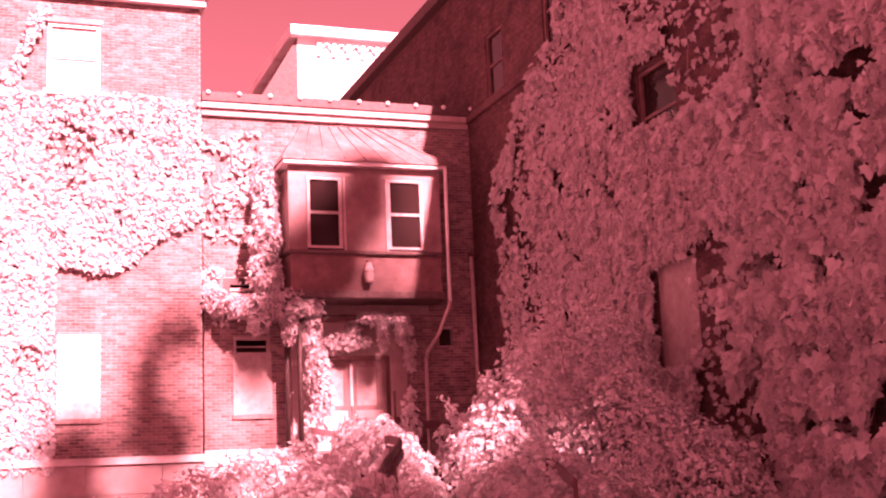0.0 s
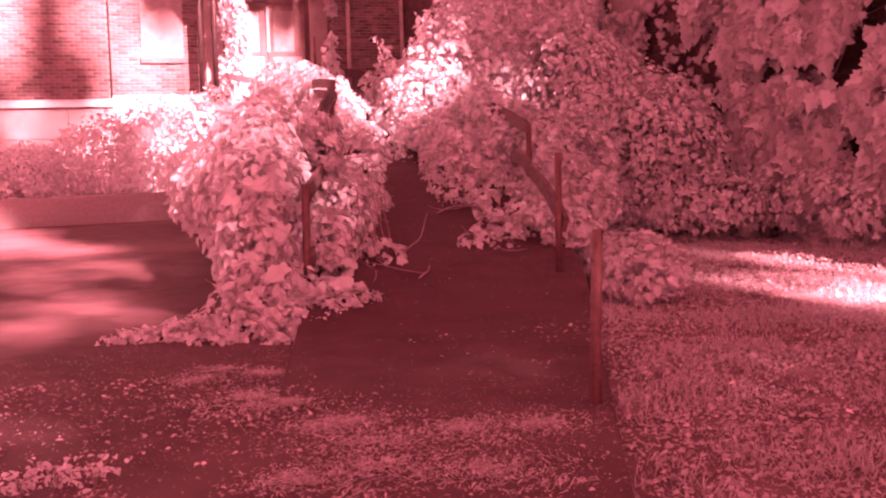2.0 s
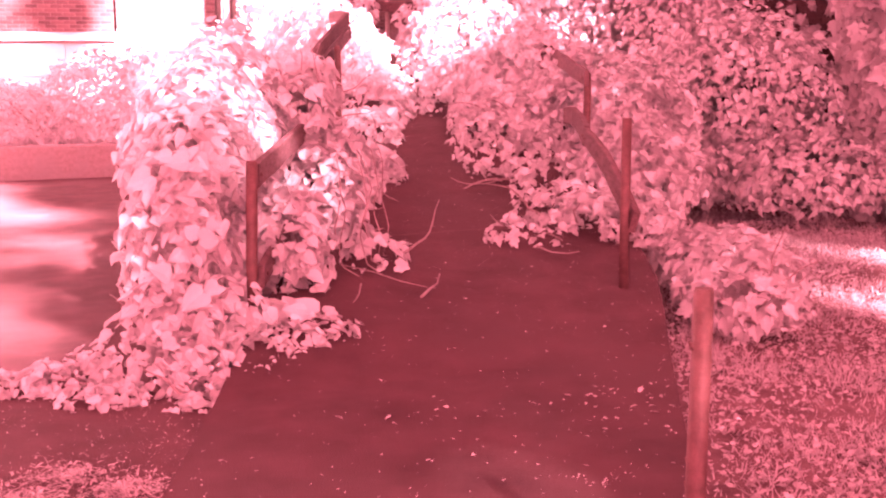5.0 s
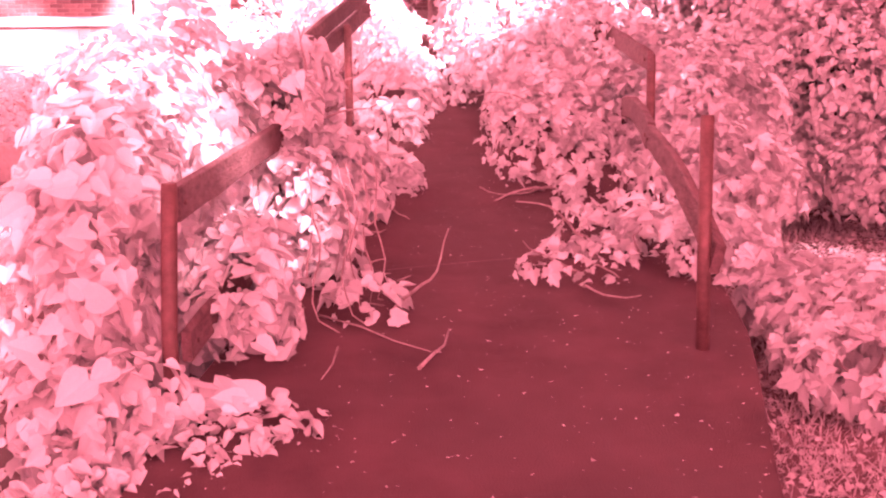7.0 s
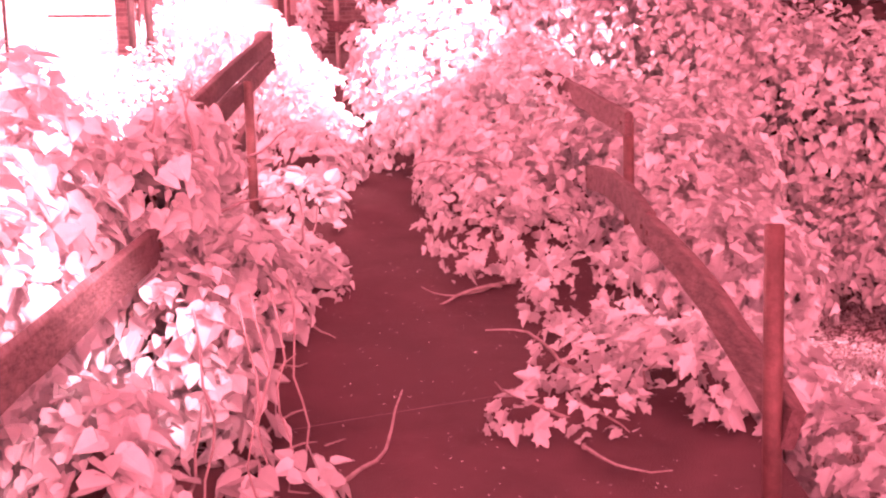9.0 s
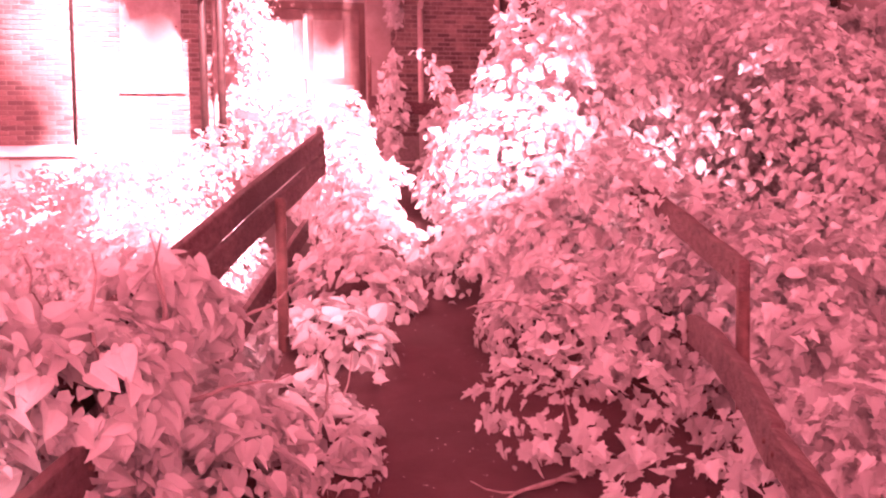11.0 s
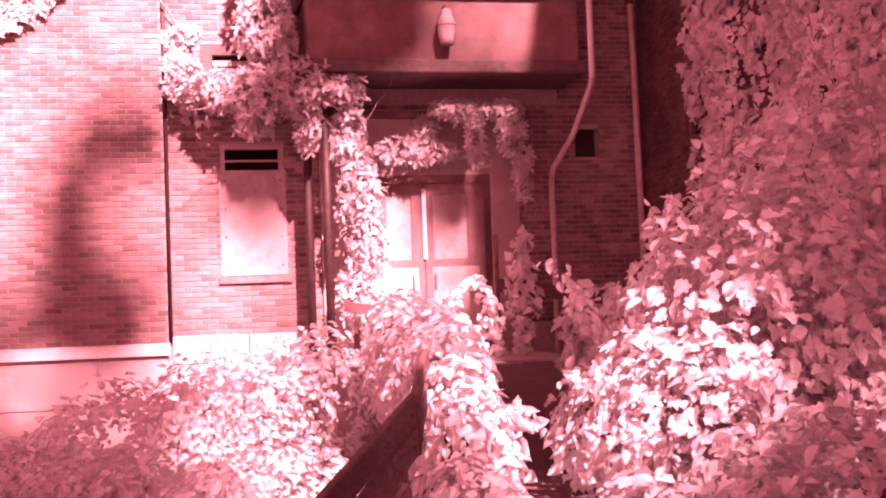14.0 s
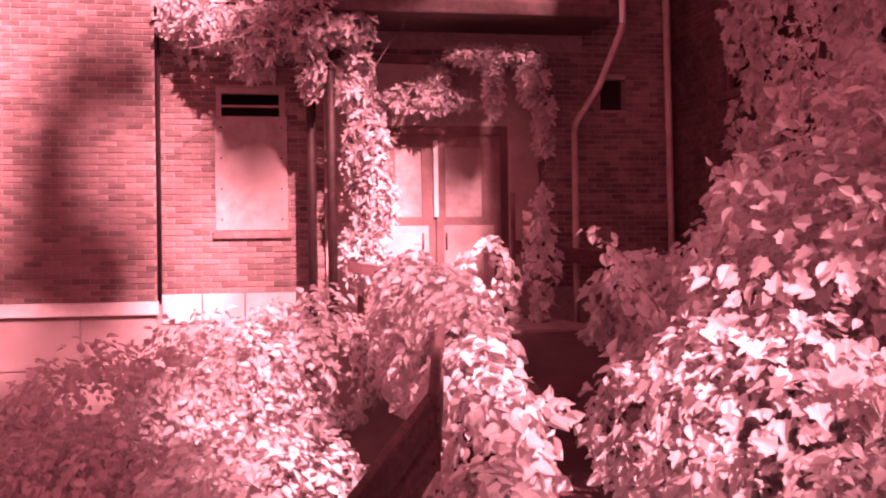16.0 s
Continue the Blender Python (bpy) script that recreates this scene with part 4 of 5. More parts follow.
def mask_wing(u, z):
    wob = 0.5 * nz(u, z, 1.1, 3.0) + 0.25 * nz(u, z, 3.0, 1.0)
    if in_hole(u, z, wing_holes[2:], -0.05) or in_hole(u, z, wing_holes[:1], -0.02):
        return 0.0
    if 12.55 < u < 14.1 and z > 7.9 + 0.5 * wob and z < 9.2:
        return 0.0
    if 10.6 + wob < u < 12.45 and 2.0 < z < 5.5 + wob:
        return 0.05
    if u < 12.9 + 0.8 * wob and z < 2.6 + wob:
        return 0.10
    if u < 12.7 + 0.8 * wob and z > 7.5 + 1.2 * wob:
        return 0.06
    if u < 14.0 and z > 9.9 + wob:
        return 0.12
    if u < 9.8:
        return 0.08
    if u > step_line(z, WING_SPARSE) + wob:
        return 0.0
    g = nz(u, z, 0.9, 2.0) + 0.5 * nz(u, z, 2.6, 7.0)
    if u > step_line(z, WING_DENSE) + 0.6 * wob:
        return 0.7 if g > 0.0 else 0.10
    return 1.0 if g > -0.34 else 0.15


wall_ivy("wall_ivy", "x", XR, 8.0, 21.6, -0.2, 13.5, 46000, 0.15, mask_wing,
         "dense shaded ivy covering the brick side wing", 0.34, base=(XR, 14, 0), turn=0.4)


def mask_near(u, z):
    if z > 12.5 or u > step_line(z, NEAR_EDGE) + 0.5 * nz(u, z, 1.3, 2.0) + 0.3 * nz(u, z, 3.5, 5.0):
        return 0
    g = nz(u, z, 1.25, 6.0) + 0.35 * nz(u, z, 3.4, 2.0)
    return 1.0 if g > -0.13 else 0.02


wall_ivy("wall_ivy", "x", XR - 0.45, 4.6, 11.2, -0.3, 12.0, 25000, 0.20, mask_near,
         "thick large-leaved creeper hanging in front of the wing", 0.65, LEAF_LOBED, base=(XR, 9, 0), turn=0.8)


def mask_tall(u, z):
    low = 6.4 + 1.6 * max(0.0, (u + 2.6) / 2.6) ** 1.5 + 0.7 * nz(u, 1.0, 0.8)
    if u < -3.4:
        low = 1.9 + 1.2 * nz(u, z, 0.9)
    high = 10.75 + 0.3 * nz(u, 5.0, 0.7)
    if z > high:
        on = u < -3.6 and abs(u + 4.45 - 0.36 * (z - 11.0)) < 0.16 + 0.15 * nz(u, z, 1.5)
        return 0.8 if on and z < 13.0 else 0.0
    if z < low:
        return 0.0
    g = nz(u, z, 0.8, 8.0)
    return 1.0 if g > -0.30 else 0.12


wall_ivy("wall_ivy", "y", YL, -9.0, -0.02, 1.8, 13.0, 24000, 0.125, mask_tall, "sunlit ivy across the tall brick block", 0.22, base=(-3, YL, 2))


def mask_link(u, z):
    if 0.05 < u < 0.75 and 5.2 < z < 6.6:
        return 0.75 if nz(u, z, 2.0) > -0.05 else 0.0
    if u < 1.7 and 7.3 < z < 10.1:
        return 0.6 if nz(u, z, 1.6, 3.0) > 0.0 else 0.05
    return 0.0


wall_ivy("wall_ivy", "y", YF, 0.05, 1.9, 5.2, 10.1, 1500, 0.13, mask_link, "thin ivy runners on the sunlit middle wall", 0.12, base=(0.5, YF, 5.2))


def wall_runners():
    """Bare pale stems that fan out over the sunlit brick."""
    h = holder("ivy_runner", (0.4, YF, 7.6), "bare pale ivy stems fanning over sunlit brick", "ivy")
    for k in range(22):
        on_link = k < 13
        y = (YF if on_link else YL) - 0.025
        p = Vector((rng.uniform(0.1, 0.9), y, rng.uniform(7.4, 8.6))) if on_link else Vector((rng.uniform(-2.6, -0.3), y, rng.uniform(7.0, 9.2)))
        a = rng.uniform(0.3, 2.0) if on_link else rng.uniform(0.6, 2.6)
        pts = [p.copy()]
        for i in range(9):
            a += rng.normal(0, 0.16)
            p = p + Vector((math.cos(a), 0, math.sin(a))) * rng.uniform(0.12, 0.26)
            if p.z > 10.2 or (not on_link and p.x > -0.08) or (on_link and p.x < 0.06):
                break
            pts.append(p.copy())
        if len(pts) > 3:
            bm = bmesh.new()
            tube(bm, pts, [0.020 * (1 - 0.6 * i / len(pts)) for i in range(len(pts))], 5)
            part("stem", bm, M_STEM, h)


wall_runners()


def bush(name, clumps, count, size, outline, mat, label, category, floor, stems=18, base=None, jitter=0.55, inner=0.7, way=(0, 0, 1), slen=1.4, lift=0.45):
    c0 = clumps[0][0]
    h = holder(name, base or (c0[0], c0[1], floor), label, category)
    P, N = clump_points(clumps, count, rng, inner, floor, lift)
    S = size * rng.uniform(0.45, 1.5, len(P))
    leaves("foliage", P, N, S, outline, mat, h, rng, droop=0.7, jitter=jitter)
    bm = bmesh.new()
    for k in range(stems):
        c, r = clumps[rng.integers(len(clumps))]
        s = (c[0] + rng.uniform(-0.5, 0.5) * r[0], c[1] + rng.uniform(-0.5, 0.5) * r[1], max(floor, c[2] - r[2] * 0.9))
        shoots(bm, rng, [s], way, slen, 0.013, 0.4, 9)
    part("stem_tangle", bm, M_STEM, h, "", "stuff")
    return h


# creeper on the bay and the porch post
bush("hanging_creeper", [((1.50, 22.7, 8.4), (0.28, 0.4, 0.9)), ((1.42, 22.6, 7.3), (0.36, 0.4, 0.8)), ((1.45, 22.5, 6.4), (0.40, 0.45, 0.6)), ((0.30, 22.9, 5.75), (0.28, 0.2, 0.30)),
                         ((0.85, 22.6, 5.60), (0.42, 0.4, 0.26)), ((1.35, 22.3, 5.45), (0.45, 0.5, 0.34)), ((1.85, 22.1, 5.55), (0.45, 0.45, 0.36)), ((1.25, 22.4, 5.10), (0.22, 0.3, 0.20)),
                         ((2.35, 22.0, 5.50), (0.36, 0.3, 0.20)), ((1.95, 22.2, 5.05), (0.18, 0.2, 0.36)),
                         ((2.50, 22.2, 4.9), (0.22, 0.25, 0.45)), ((2.62, 22.2, 4.1), (0.26, 0.25, 0.55)), ((2.72, 22.3, 3.4), (0.28, 0.25, 0.50)),
                         ((2.58, 22.4, 2.7), (0.26, 0.25, 0.45))],
     6800, 0.135, LEAF_FIVE, M_LEAF_IVY, "leafy creeper hanging from the bay down the porch post", "creeper", 1.8, 14, (2.3, 22.1, 1.8), inner=0.5)
bush("door_creeper", [((3.5, 22.85, 4.75), (0.6, 0.15, 0.17)), ((4.3, 22.5, 5.28), (0.5, 0.2, 0.13)), ((4.35, 22.45, 4.85), (0.10, 0.10, 0.42)), ((4.9, 22.4, 4.95), (0.16, 0.15, 0.36)), ((3.7, 22.8, 5.05), (0.16, 0.12, 0.2)),
                      ((5.05, 22.4, 4.4), (0.12, 0.12, 0.45))],
     1500, 0.12, LEAF_FIVE, M_LEAF_IVY, "creeper tendrils hanging over the doors", "creeper", 3.4, 6, (4.2, 22.7, 4.4), way=(0, 0, -1), slen=0.5)

SPRAYS_L = [((0.05, 7.75, 0.45), (0.30, 0.18, 0.10)), ((-0.35, 6.0, 0.12), (0.22, 0.25, 0.14)), ((-0.45, 6.6, 0.3), (0.25, 0.4, 0.25)), ((0.35, 9.0, 0.6), (0.3, 0.4, 0.15))]
SPRAYS_R = [((1.75, 8.4, 0.65), (0.45, 0.5, 0.30)), ((1.05, 6.35, 0.18), (0.40, 0.30, 0.14)), ((1.45, 6.6, 0.3), (0.4, 0.35, 0.18)), ((1.75, 7.3, 0.45), (0.4, 0.4, 0.22)), ((2.25, 9.6, 0.8), (0.5, 0.6, 0.3))]
# vine mound on the near end of the left rail
bush("rail_vine", [((-1.76, 5.45, 0.30), (0.30, 0.5, 0.66)), ((-1.62, 5.7, 0.85), (0.34, 0.5, 0.36)), ((-1.45, 6.45, 0.62), (0.44, 0.85, 0.84)), ((-1.05, 7.6, 0.85), (0.50, 0.9, 0.85)), ((-0.52, 7.42, 1.02), (0.26, 0.36, 0.28)),
                   ((-0.95, 8.9, 0.60), (0.6, 1.0, 0.55)), ((-1.02, 6.0, 0.20), (0.30, 0.6, 0.42)), ((-0.50, 7.2, 0.45), (0.34, 0.8, 0.46)),
                   ((0.0, 8.6, 0.50), (0.36, 0.9, 0.45)), ((-0.45, 7.8, 1.12), (0.20, 0.4, 0.22)), ((-0.55, 7.25, 1.14), (0.24, 0.20, 0.22)), ((-0.22, 8.05, 1.34), (0.22, 0.18, 0.20)), ((-0.30, 7.75, 1.10), (0.13, 0.30, 0.18)), ((0.02, 8.5, 1.20), (0.12, 0.35, 0.13)), ((-0.55, 7.75, 0.98), (0.28, 0.45, 0.26)),
                   ((-1.75, 4.95, -0.05), (0.42, 0.30, 0.28))],
     19000, 0.086, LEAF_HEART, M_LEAF, "large mound of heart-leaved vine smothering the rail", "vine", -0.30, 30, (-1.5, 5.3, -0.2), slen=0.7)
bush("rail_vine", [((0.66, 9.3, 0.40), (0.30, 0.9, 0.28)), ((1.06, 10.5, 0.66), (0.32, 0.9, 0.33)), ((1.48, 11.6, 0.88), (0.33, 0.9, 0.38)), ((1.90, 12.8, 1.12), (0.30, 0.9, 0.42)), ((2.3, 14.8, 1.4), (0.32, 0.9, 0.5)),
                   ((2.06, 14.0, 1.5), (0.28, 1.0, 0.62)), ((2.38, 15.9, 1.65), (0.36, 1.2, 0.70)), ((2.48, 17.6, 1.85), (0.42, 1.2, 0.70)), ((2.65, 19.4, 1.95), (0.40, 1.0, 0.70)),
                   ((-0.35, 10.2, 0.15), (0.6, 1.3, 0.45)), ((0.35, 12.2, 0.35), (0.7, 1.3, 0.55))],
     19000, 0.092, LEAF_HEART, M_LEAF, "vine spilling over the upper part of the rail", "vine", -0.1, 24, (2.0, 15, 0.5), slen=0.7)

bush("ground_vine", [((-2.0, 4.75, -0.20), (0.42, 0.34, 0.20)), ((-1.6, 4.60, -0.20), (0.45, 0.26, 0.18)), ((-2.45, 4.80, -0.26), (0.35, 0.25, 0.12)), ((-2.85, 4.85, -0.28), (0.34, 0.16, 0.08)),
                   ((-1.15, 4.75, -0.12), (0.30, 0.25, 0.14)), ((-1.75, 4.30, -0.28), (0.30, 0.25, 0.08)), ((-2.35, 4.45, -0.28), (0.25, 0.18, 0.07))],
     3600, 0.058, LEAF_HEART, M_LEAF, "ragged fringe of small vine leaves on the asphalt", "vine", -0.30, 16, (-2.0, 4.7, -0.3), way=(-0.6, -0.4, 0.2), slen=0.35, inner=0.3)
bush("vine_spray", SPRAYS_L, 520, 0.085, LEAF_HEART, M_LEAF, "thin leafy vine shoots creeping onto the ramp", "vine", -0.05, 12, (-0.2, 7.5, 0.2), way=(0.8, -0.2, 0.1), slen=0.6)
bush("shrub_spray", SPRAYS_R, 1000, 0.075, LEAF_LOBED, M_LEAF, "drooping leafy shoots reaching over the ramp edge", "shrub", -0.02, 14, (1.8, 7.0, 0.2), way=(-0.8, -0.2, 0.1), slen=0.7)


def big_leaves():
    """Single large heart-shaped leaves round the first post."""
    h = holder("heart_leaf_vine", (-1.5, 5.0, -0.1), "large pale heart-shaped leaves climbing the first post", "vine")
    shapes = []
    for k in range(4):
        V, F = leaf_arrays(np.zeros((1, 3)), np.array([[0, 0, 1.0]]), np.array([1.0]), LEAF_HEART, rng, droop=0.0, jitter=0.05, fold=0.12 + 0.05 * k)
        me = bpy.data.meshes.new("leaf")
        me.from_pydata(V.tolist(), [], F)
        me.materials.append(M_LEAF)
        shapes.append(me)
    rnd = random.Random(5)
    for k in range(110):
        x, z = rnd.uniform(-2.45, -1.0), rnd.uniform(-0.15, 1.0) ** 1.0
        y = 4.62 + 0.5 * max(0.0, z) + rnd.uniform(-0.12, 0.18) + 0.25 * abs(x + 1.7)
        if (-1.62 < x < -1.30 and z > 0.05) or (x > -1.4 and z > 0.25) or x < -1.95:
            continue
        ob = new("leaf", rnd.choice(shapes))
        ob.parent = h
        s = rnd.uniform(0.08, 0.17)
        ob.location = Vector((x, y, z)) - Vector(h.location)
        ob.rotation_euler = (rnd.uniform(0.5, 1.4), rnd.uniform(-0.5, 0.5), rnd.uniform(-0.8, 0.8))
        ob.scale = (s, s, s)


big_leaves()


def hanging_stems():
    """Bare pale stems that trail from the rail to the ramp."""
    h = holder("trailing_stem", (-0.5, 6.2, 0.0), "thin pale vine stems trailing from the rail", "vine")
    for k in range(5):
        x, y = -0.62 + 0.10 * k + rng.uniform(-0.05, 0.05), 5.75 + 0.12 * k + rng.uniform(-0.08, 0.08)
        bm = bmesh.new()
        pts = [(x, y + 0.06, 0.85), (x, y - 0.02, 0.75)]
        for i in range(6):
            pts.append((x + 0.03 * math.sin(i * 1.3 + k), y - 0.06 + 0.02 * math.cos(i + k), 0.6 - 0.10 * i))
        pts.append((x + rng.uniform(0.05, 0.3), y - 0.1, 0.04))
        tube(bm, pts, 0.0045, 5)
        part("stem", bm, M_STEM, h)


hanging_stems()

# hedge before the facade
bush("hedge", [((-7.5, 20.2, 0.25), (2.2, 1.2, 0.6)), ((-4.8, 20.2, 0.25), (1.8, 1.2, 0.62)), ((-2.4, 20.4, 0.4), (1.6, 1.2, 0.72)),
               ((-0.6, 20.6, 0.75), (1.2, 1.2, 0.9)), ((0.7, 20.7, 1.05), (1.1, 1.2, 0.95)), ((1.7, 20.9, 1.35), (0.8, 1.0, 0.9)), ((-0.2, 18.9, 0.5), (1.3, 0.7, 0.55)),
               ((-3.5, 18.9, 0.25), (2.2, 0.6, 0.35)), ((0.9, 16.9, 0.5), (0.9, 1.4, 0.75)), ((0.3, 14.8, 0.25), (0.8, 1.3, 0.6))],
     30000, 0.10, LEAF_OVAL, M_LEAF, "overgrown hedge of small leaves along the plinth", "hedge", 0.0, 40, (-1, 20, 0.1), slen=0.6)

# shrubs on the other side of the ramp
SHRUB = [((3.4, 9.6, 0.85), (0.9, 1.1, 0.68)), ((2.40, 9.9, 0.85), (0.42, 0.7, 0.38)), ((2.46, 11.2, 1.1), (0.42, 0.7, 0.50)), ((3.1, 11.0, 1.15), (0.75, 1.1, 0.72)),
         ((3.2, 13.7, 1.55), (0.42, 0.8, 0.60)), ((3.05, 12.2, 1.55), (0.65, 0.9, 0.75)), ((3.8, 12.6, 2.0), (0.9, 1.0, 1.10)), ((4.8, 13.5, 2.7), (0.85, 1.1, 1.20)),
         ((5.1, 12.0, 1.7), (1.0, 1.7, 1.3)), ((5.9, 13.6, 3.2), (0.7, 0.8, 1.1)), ((5.6, 10.4, 1.0), (1.0, 1.5, 0.95)), ((4.3, 15.0, 1.9), (0.7, 0.9, 0.9)), ((6.2, 11.6, 1.2), (0.6, 1.2, 0.9)), ((5.7, 9.0, 0.15), (1.0, 1.1, 0.55)), ((6.4, 7.4, 0.15), (0.5, 1.6, 0.6)), ((4.4, 10.0, 0.2), (0.9, 0.9, 0.5))]
shrub_ob = bush("shrub", SHRUB, 40000, 0.080, LEAF_LOBED, M_LEAF, "dense drooping shrub leaning over the ramp edge", "shrub", -0.1, 44, (4.2, 12, 0), slen=0.9)
P, N = clump_points(SHRUB, 9000, rng, 0.92, 0.0, 0.45)
leaves("large_foliage", P, N, 0.098 * rng.uniform(0.5, 1.3, len(P)), LEAF_OVAL, M_LEAF, shrub_ob, rng, droop=0.6, jitter=0.5)


def leafy_shoot(parent, root, tip, sag, pairs, size, outline):
    """An arching stem with leaves along both sides and a tuft at its tip."""
    root, tip = Vector(root), Vector(tip)
    pts = [root.lerp(tip, i / 9) + Vector((0.03 * math.sin(i * 1.7 + root.x * 9), 0.03 * math.cos(i * 2.1 + root.y * 7), sag * math.sin(math.pi * i / 9))) for i in range(10)]
    bm = bmesh.new()
    tube(bm, pts, [0.011 * (1 - 0.75 * i / 9) for i in range(10)], 5, False)
    stem = part("shoot", bm, M_STEM, parent)
    n = pairs * 3
    f = 0.15 + 0.85 * rng.uniform(0, 1, n) ** 0.7
    P = np.array([tuple(pts[min(int(k * 9), 8)].lerp(pts[min(int(k * 9), 8) + 1], k * 9 - int(k * 9)) if k < 1 else pts[9]) for k in f])
    P += rng.normal(0, 0.03, P.shape)
    N = rng.normal(0, 0.5, (n, 3)) + np.array([-0.3, -0.6, 0.6])
    N /= np.linalg.norm(N, axis=1)[:, None]
    leaves("foliage", P, N, size * rng.uniform(0.5, 1.25, n) * (1.15 - 0.45 * f), outline, M_LEAF, parent, rng, droop=0.35, jitter=0.4)


for root, tip, sag in (((3.5, 13.6, 2.4), (3.35, 13.5, 3.16), 0.03), ((3.6, 13.9, 2.5), (3.68, 13.9, 3.20), 0.0), ((3.2, 13.6, 2.0), (2.62, 13.5, 2.78), 0.10),
                       ((3.3, 14.0, 2.0), (2.95, 14.2, 2.55), 0.05), ((3.9, 13.5, 2.9), (3.78, 13.4, 3.60), 0.0), ((4.0, 13.6, 3.0), (3.90, 13.5, 4.0), 0.04),
                       ((4.1, 13.6, 3.2), (4.02, 13.5, 4.45), 0.06), ((4.7, 13.5, 3.6), (4.62, 13.5, 4.75), 0.03), ((5.0, 13.8, 3.6), (5.10, 14.0, 4.55), 0.0),
                       ((5.8, 13.9, 3.9), (5.95, 14.0, 4.90), 0.05), ((5.5, 13.8, 3.8), (5.55, 13.9, 4.60), 0.0), ((3.0, 13.0, 1.6), (2.45, 12.6, 2.05), 0.08),
                       ((2.9, 12.0, 1.6), (2.42, 11.6, 1.75), 0.10), ((3.1, 11.6, 1.6), (3.0, 11.2, 2.2), 0.05), ((3.6, 12.2, 2.2), (3.3, 11.8, 2.9), 0.05),
                       ((4.6, 12.6, 2.8), (4.3, 12.2, 3.6), 0.05), ((4.4, 13.2, 3.2), (4.3, 12.9, 4.1), 0.0), ((2.7, 14.0, 1.5), (2.4, 13.8, 1.75), 0.05)):
    leafy_shoot(shrub_ob, root, tip, sag, 8 if tip[2] > 3.9 else 15, 0.11, LEAF_FIVE if tip[2] > 3.9 else LEAF_OVAL)
bush("low_shrub", [((2.55, 7.5, 0.45), (0.55, 0.7, 0.38)), ((1.85, 6.35, 0.25), (0.45, 0.55, 0.22)), ((2.2, 5.5, -0.02), (0.40, 0.7, 0.26)), ((3.1, 8.5, 0.45), (0.6, 0.8, 0.5)),
                   ((1.75, 4.7, -0.1), (0.3, 0.5, 0.18))],
     4200, 0.085, LEAF_LOBED, M_LEAF, "low leafy growth round the pipe posts", "shrub", -0.32, 20, (2.2, 6.5, -0.1), slen=0.6)
bush("sapling", [((4.05, 21.7, 2.25), (0.42, 0.3, 0.55)), ((4.85, 22.0, 2.6), (0.22, 0.2, 0.85))],
     420, 0.13, LEAF_LOBED, M_LEAF, "small leafy sapling growing before the doors", "shrub", 1.76, 6, (4.1, 21.7, 1.76), slen=0.5)
bush("sapling", [((4.75, 17.8, 2.1), (0.5, 0.9, 0.6)), ((5.2, 18.6, 1.5), (0.8, 0.9, 0.6)), ((5.4, 16.7, 2.5), (0.6, 0.7, 0.7))],
     1900, 0.15, LEAF_LOBED, M_LEAF, "dark leafy sapling in the shaded corner", "shrub", 0.5, 8, (5.0, 18, 0.6), slen=0.6)


# ---- tall trees added unseen behind the camera, to shade chosen spots ----
def shade_tree(x, y, height, clumps, count):
    h = holder("tree", (x, y, GZ), "tall broad-leaved tree added out of view to shade the yard", "tree", "trees round the yard")
    bm = bmesh.new()
    tube(bm, [(x, y, GZ - 0.3), (x + 0.2, y, height * 0.3), (x - 0.1, y + 0.2, height * 0.6), (x, y, height * 0.9)], [0.55, 0.42, 0.28, 0.08], 12)
    part("trunk", bm, M_STEM, h)
    for c, r in clumps:
        bm = bmesh.new()
        z0 = max(3.0, c[2] - r[2] - 3)
        tube(bm, [(x, y, z0), ((x + c[0]) / 2, (y + c[1]) / 2, (z0 + c[2]) / 2 + 0.8), c], [0.16, 0.10, 0.03], 7)
        part("limb", bm, M_STEM, h)
    P, N = clump_points(clumps, count, rng, 0.35, 3.0, 0.25, -0.45)
    S = 0.42 * rng.uniform(0.6, 1.3, len(P))
    leaves("crown", P, N, S, LEAF_OVAL, M_LEAF, h, rng, droop=0.5, jitter=0.7)


def towards_sun(p, s):
    return tuple(Vector(p) + SUN * s)


# crown clump placed on the sun ray through p, to shade that spot
def shade(p, s, r):
    return (towards_sun(p, s), r)


shade_tree(6.0, -20.0, 25.0, [shade((-2, -3, 0), 28, (3.6, 3.2, 3.4)), shade((-4.4, 1.0, 0), 30, (3.4, 2.8, 2.6)), shade((-0.5, 2, 0), 31, (2.8, 3.0, 3.0)),
                              shade((1.3, 7.2, 0), 33, (1.9, 2.2, 2.2)), shade((3.8, -1.2, 0), 30, (2.9, 2.4, 2.2)),
                              shade((3.0, 8.9, 0.5), 34, (1.3, 1.4, 1.2)), shade((1.9, 4.2, 0), 32, (1.0, 1.5, 1.3)), shade((-6.3, 8.5, 0), 34, (2.6, 2.4, 2.2)), shade((0.8, 10.3, 0.5), 36, (2.4, 2.2, 1.9))], 27000)
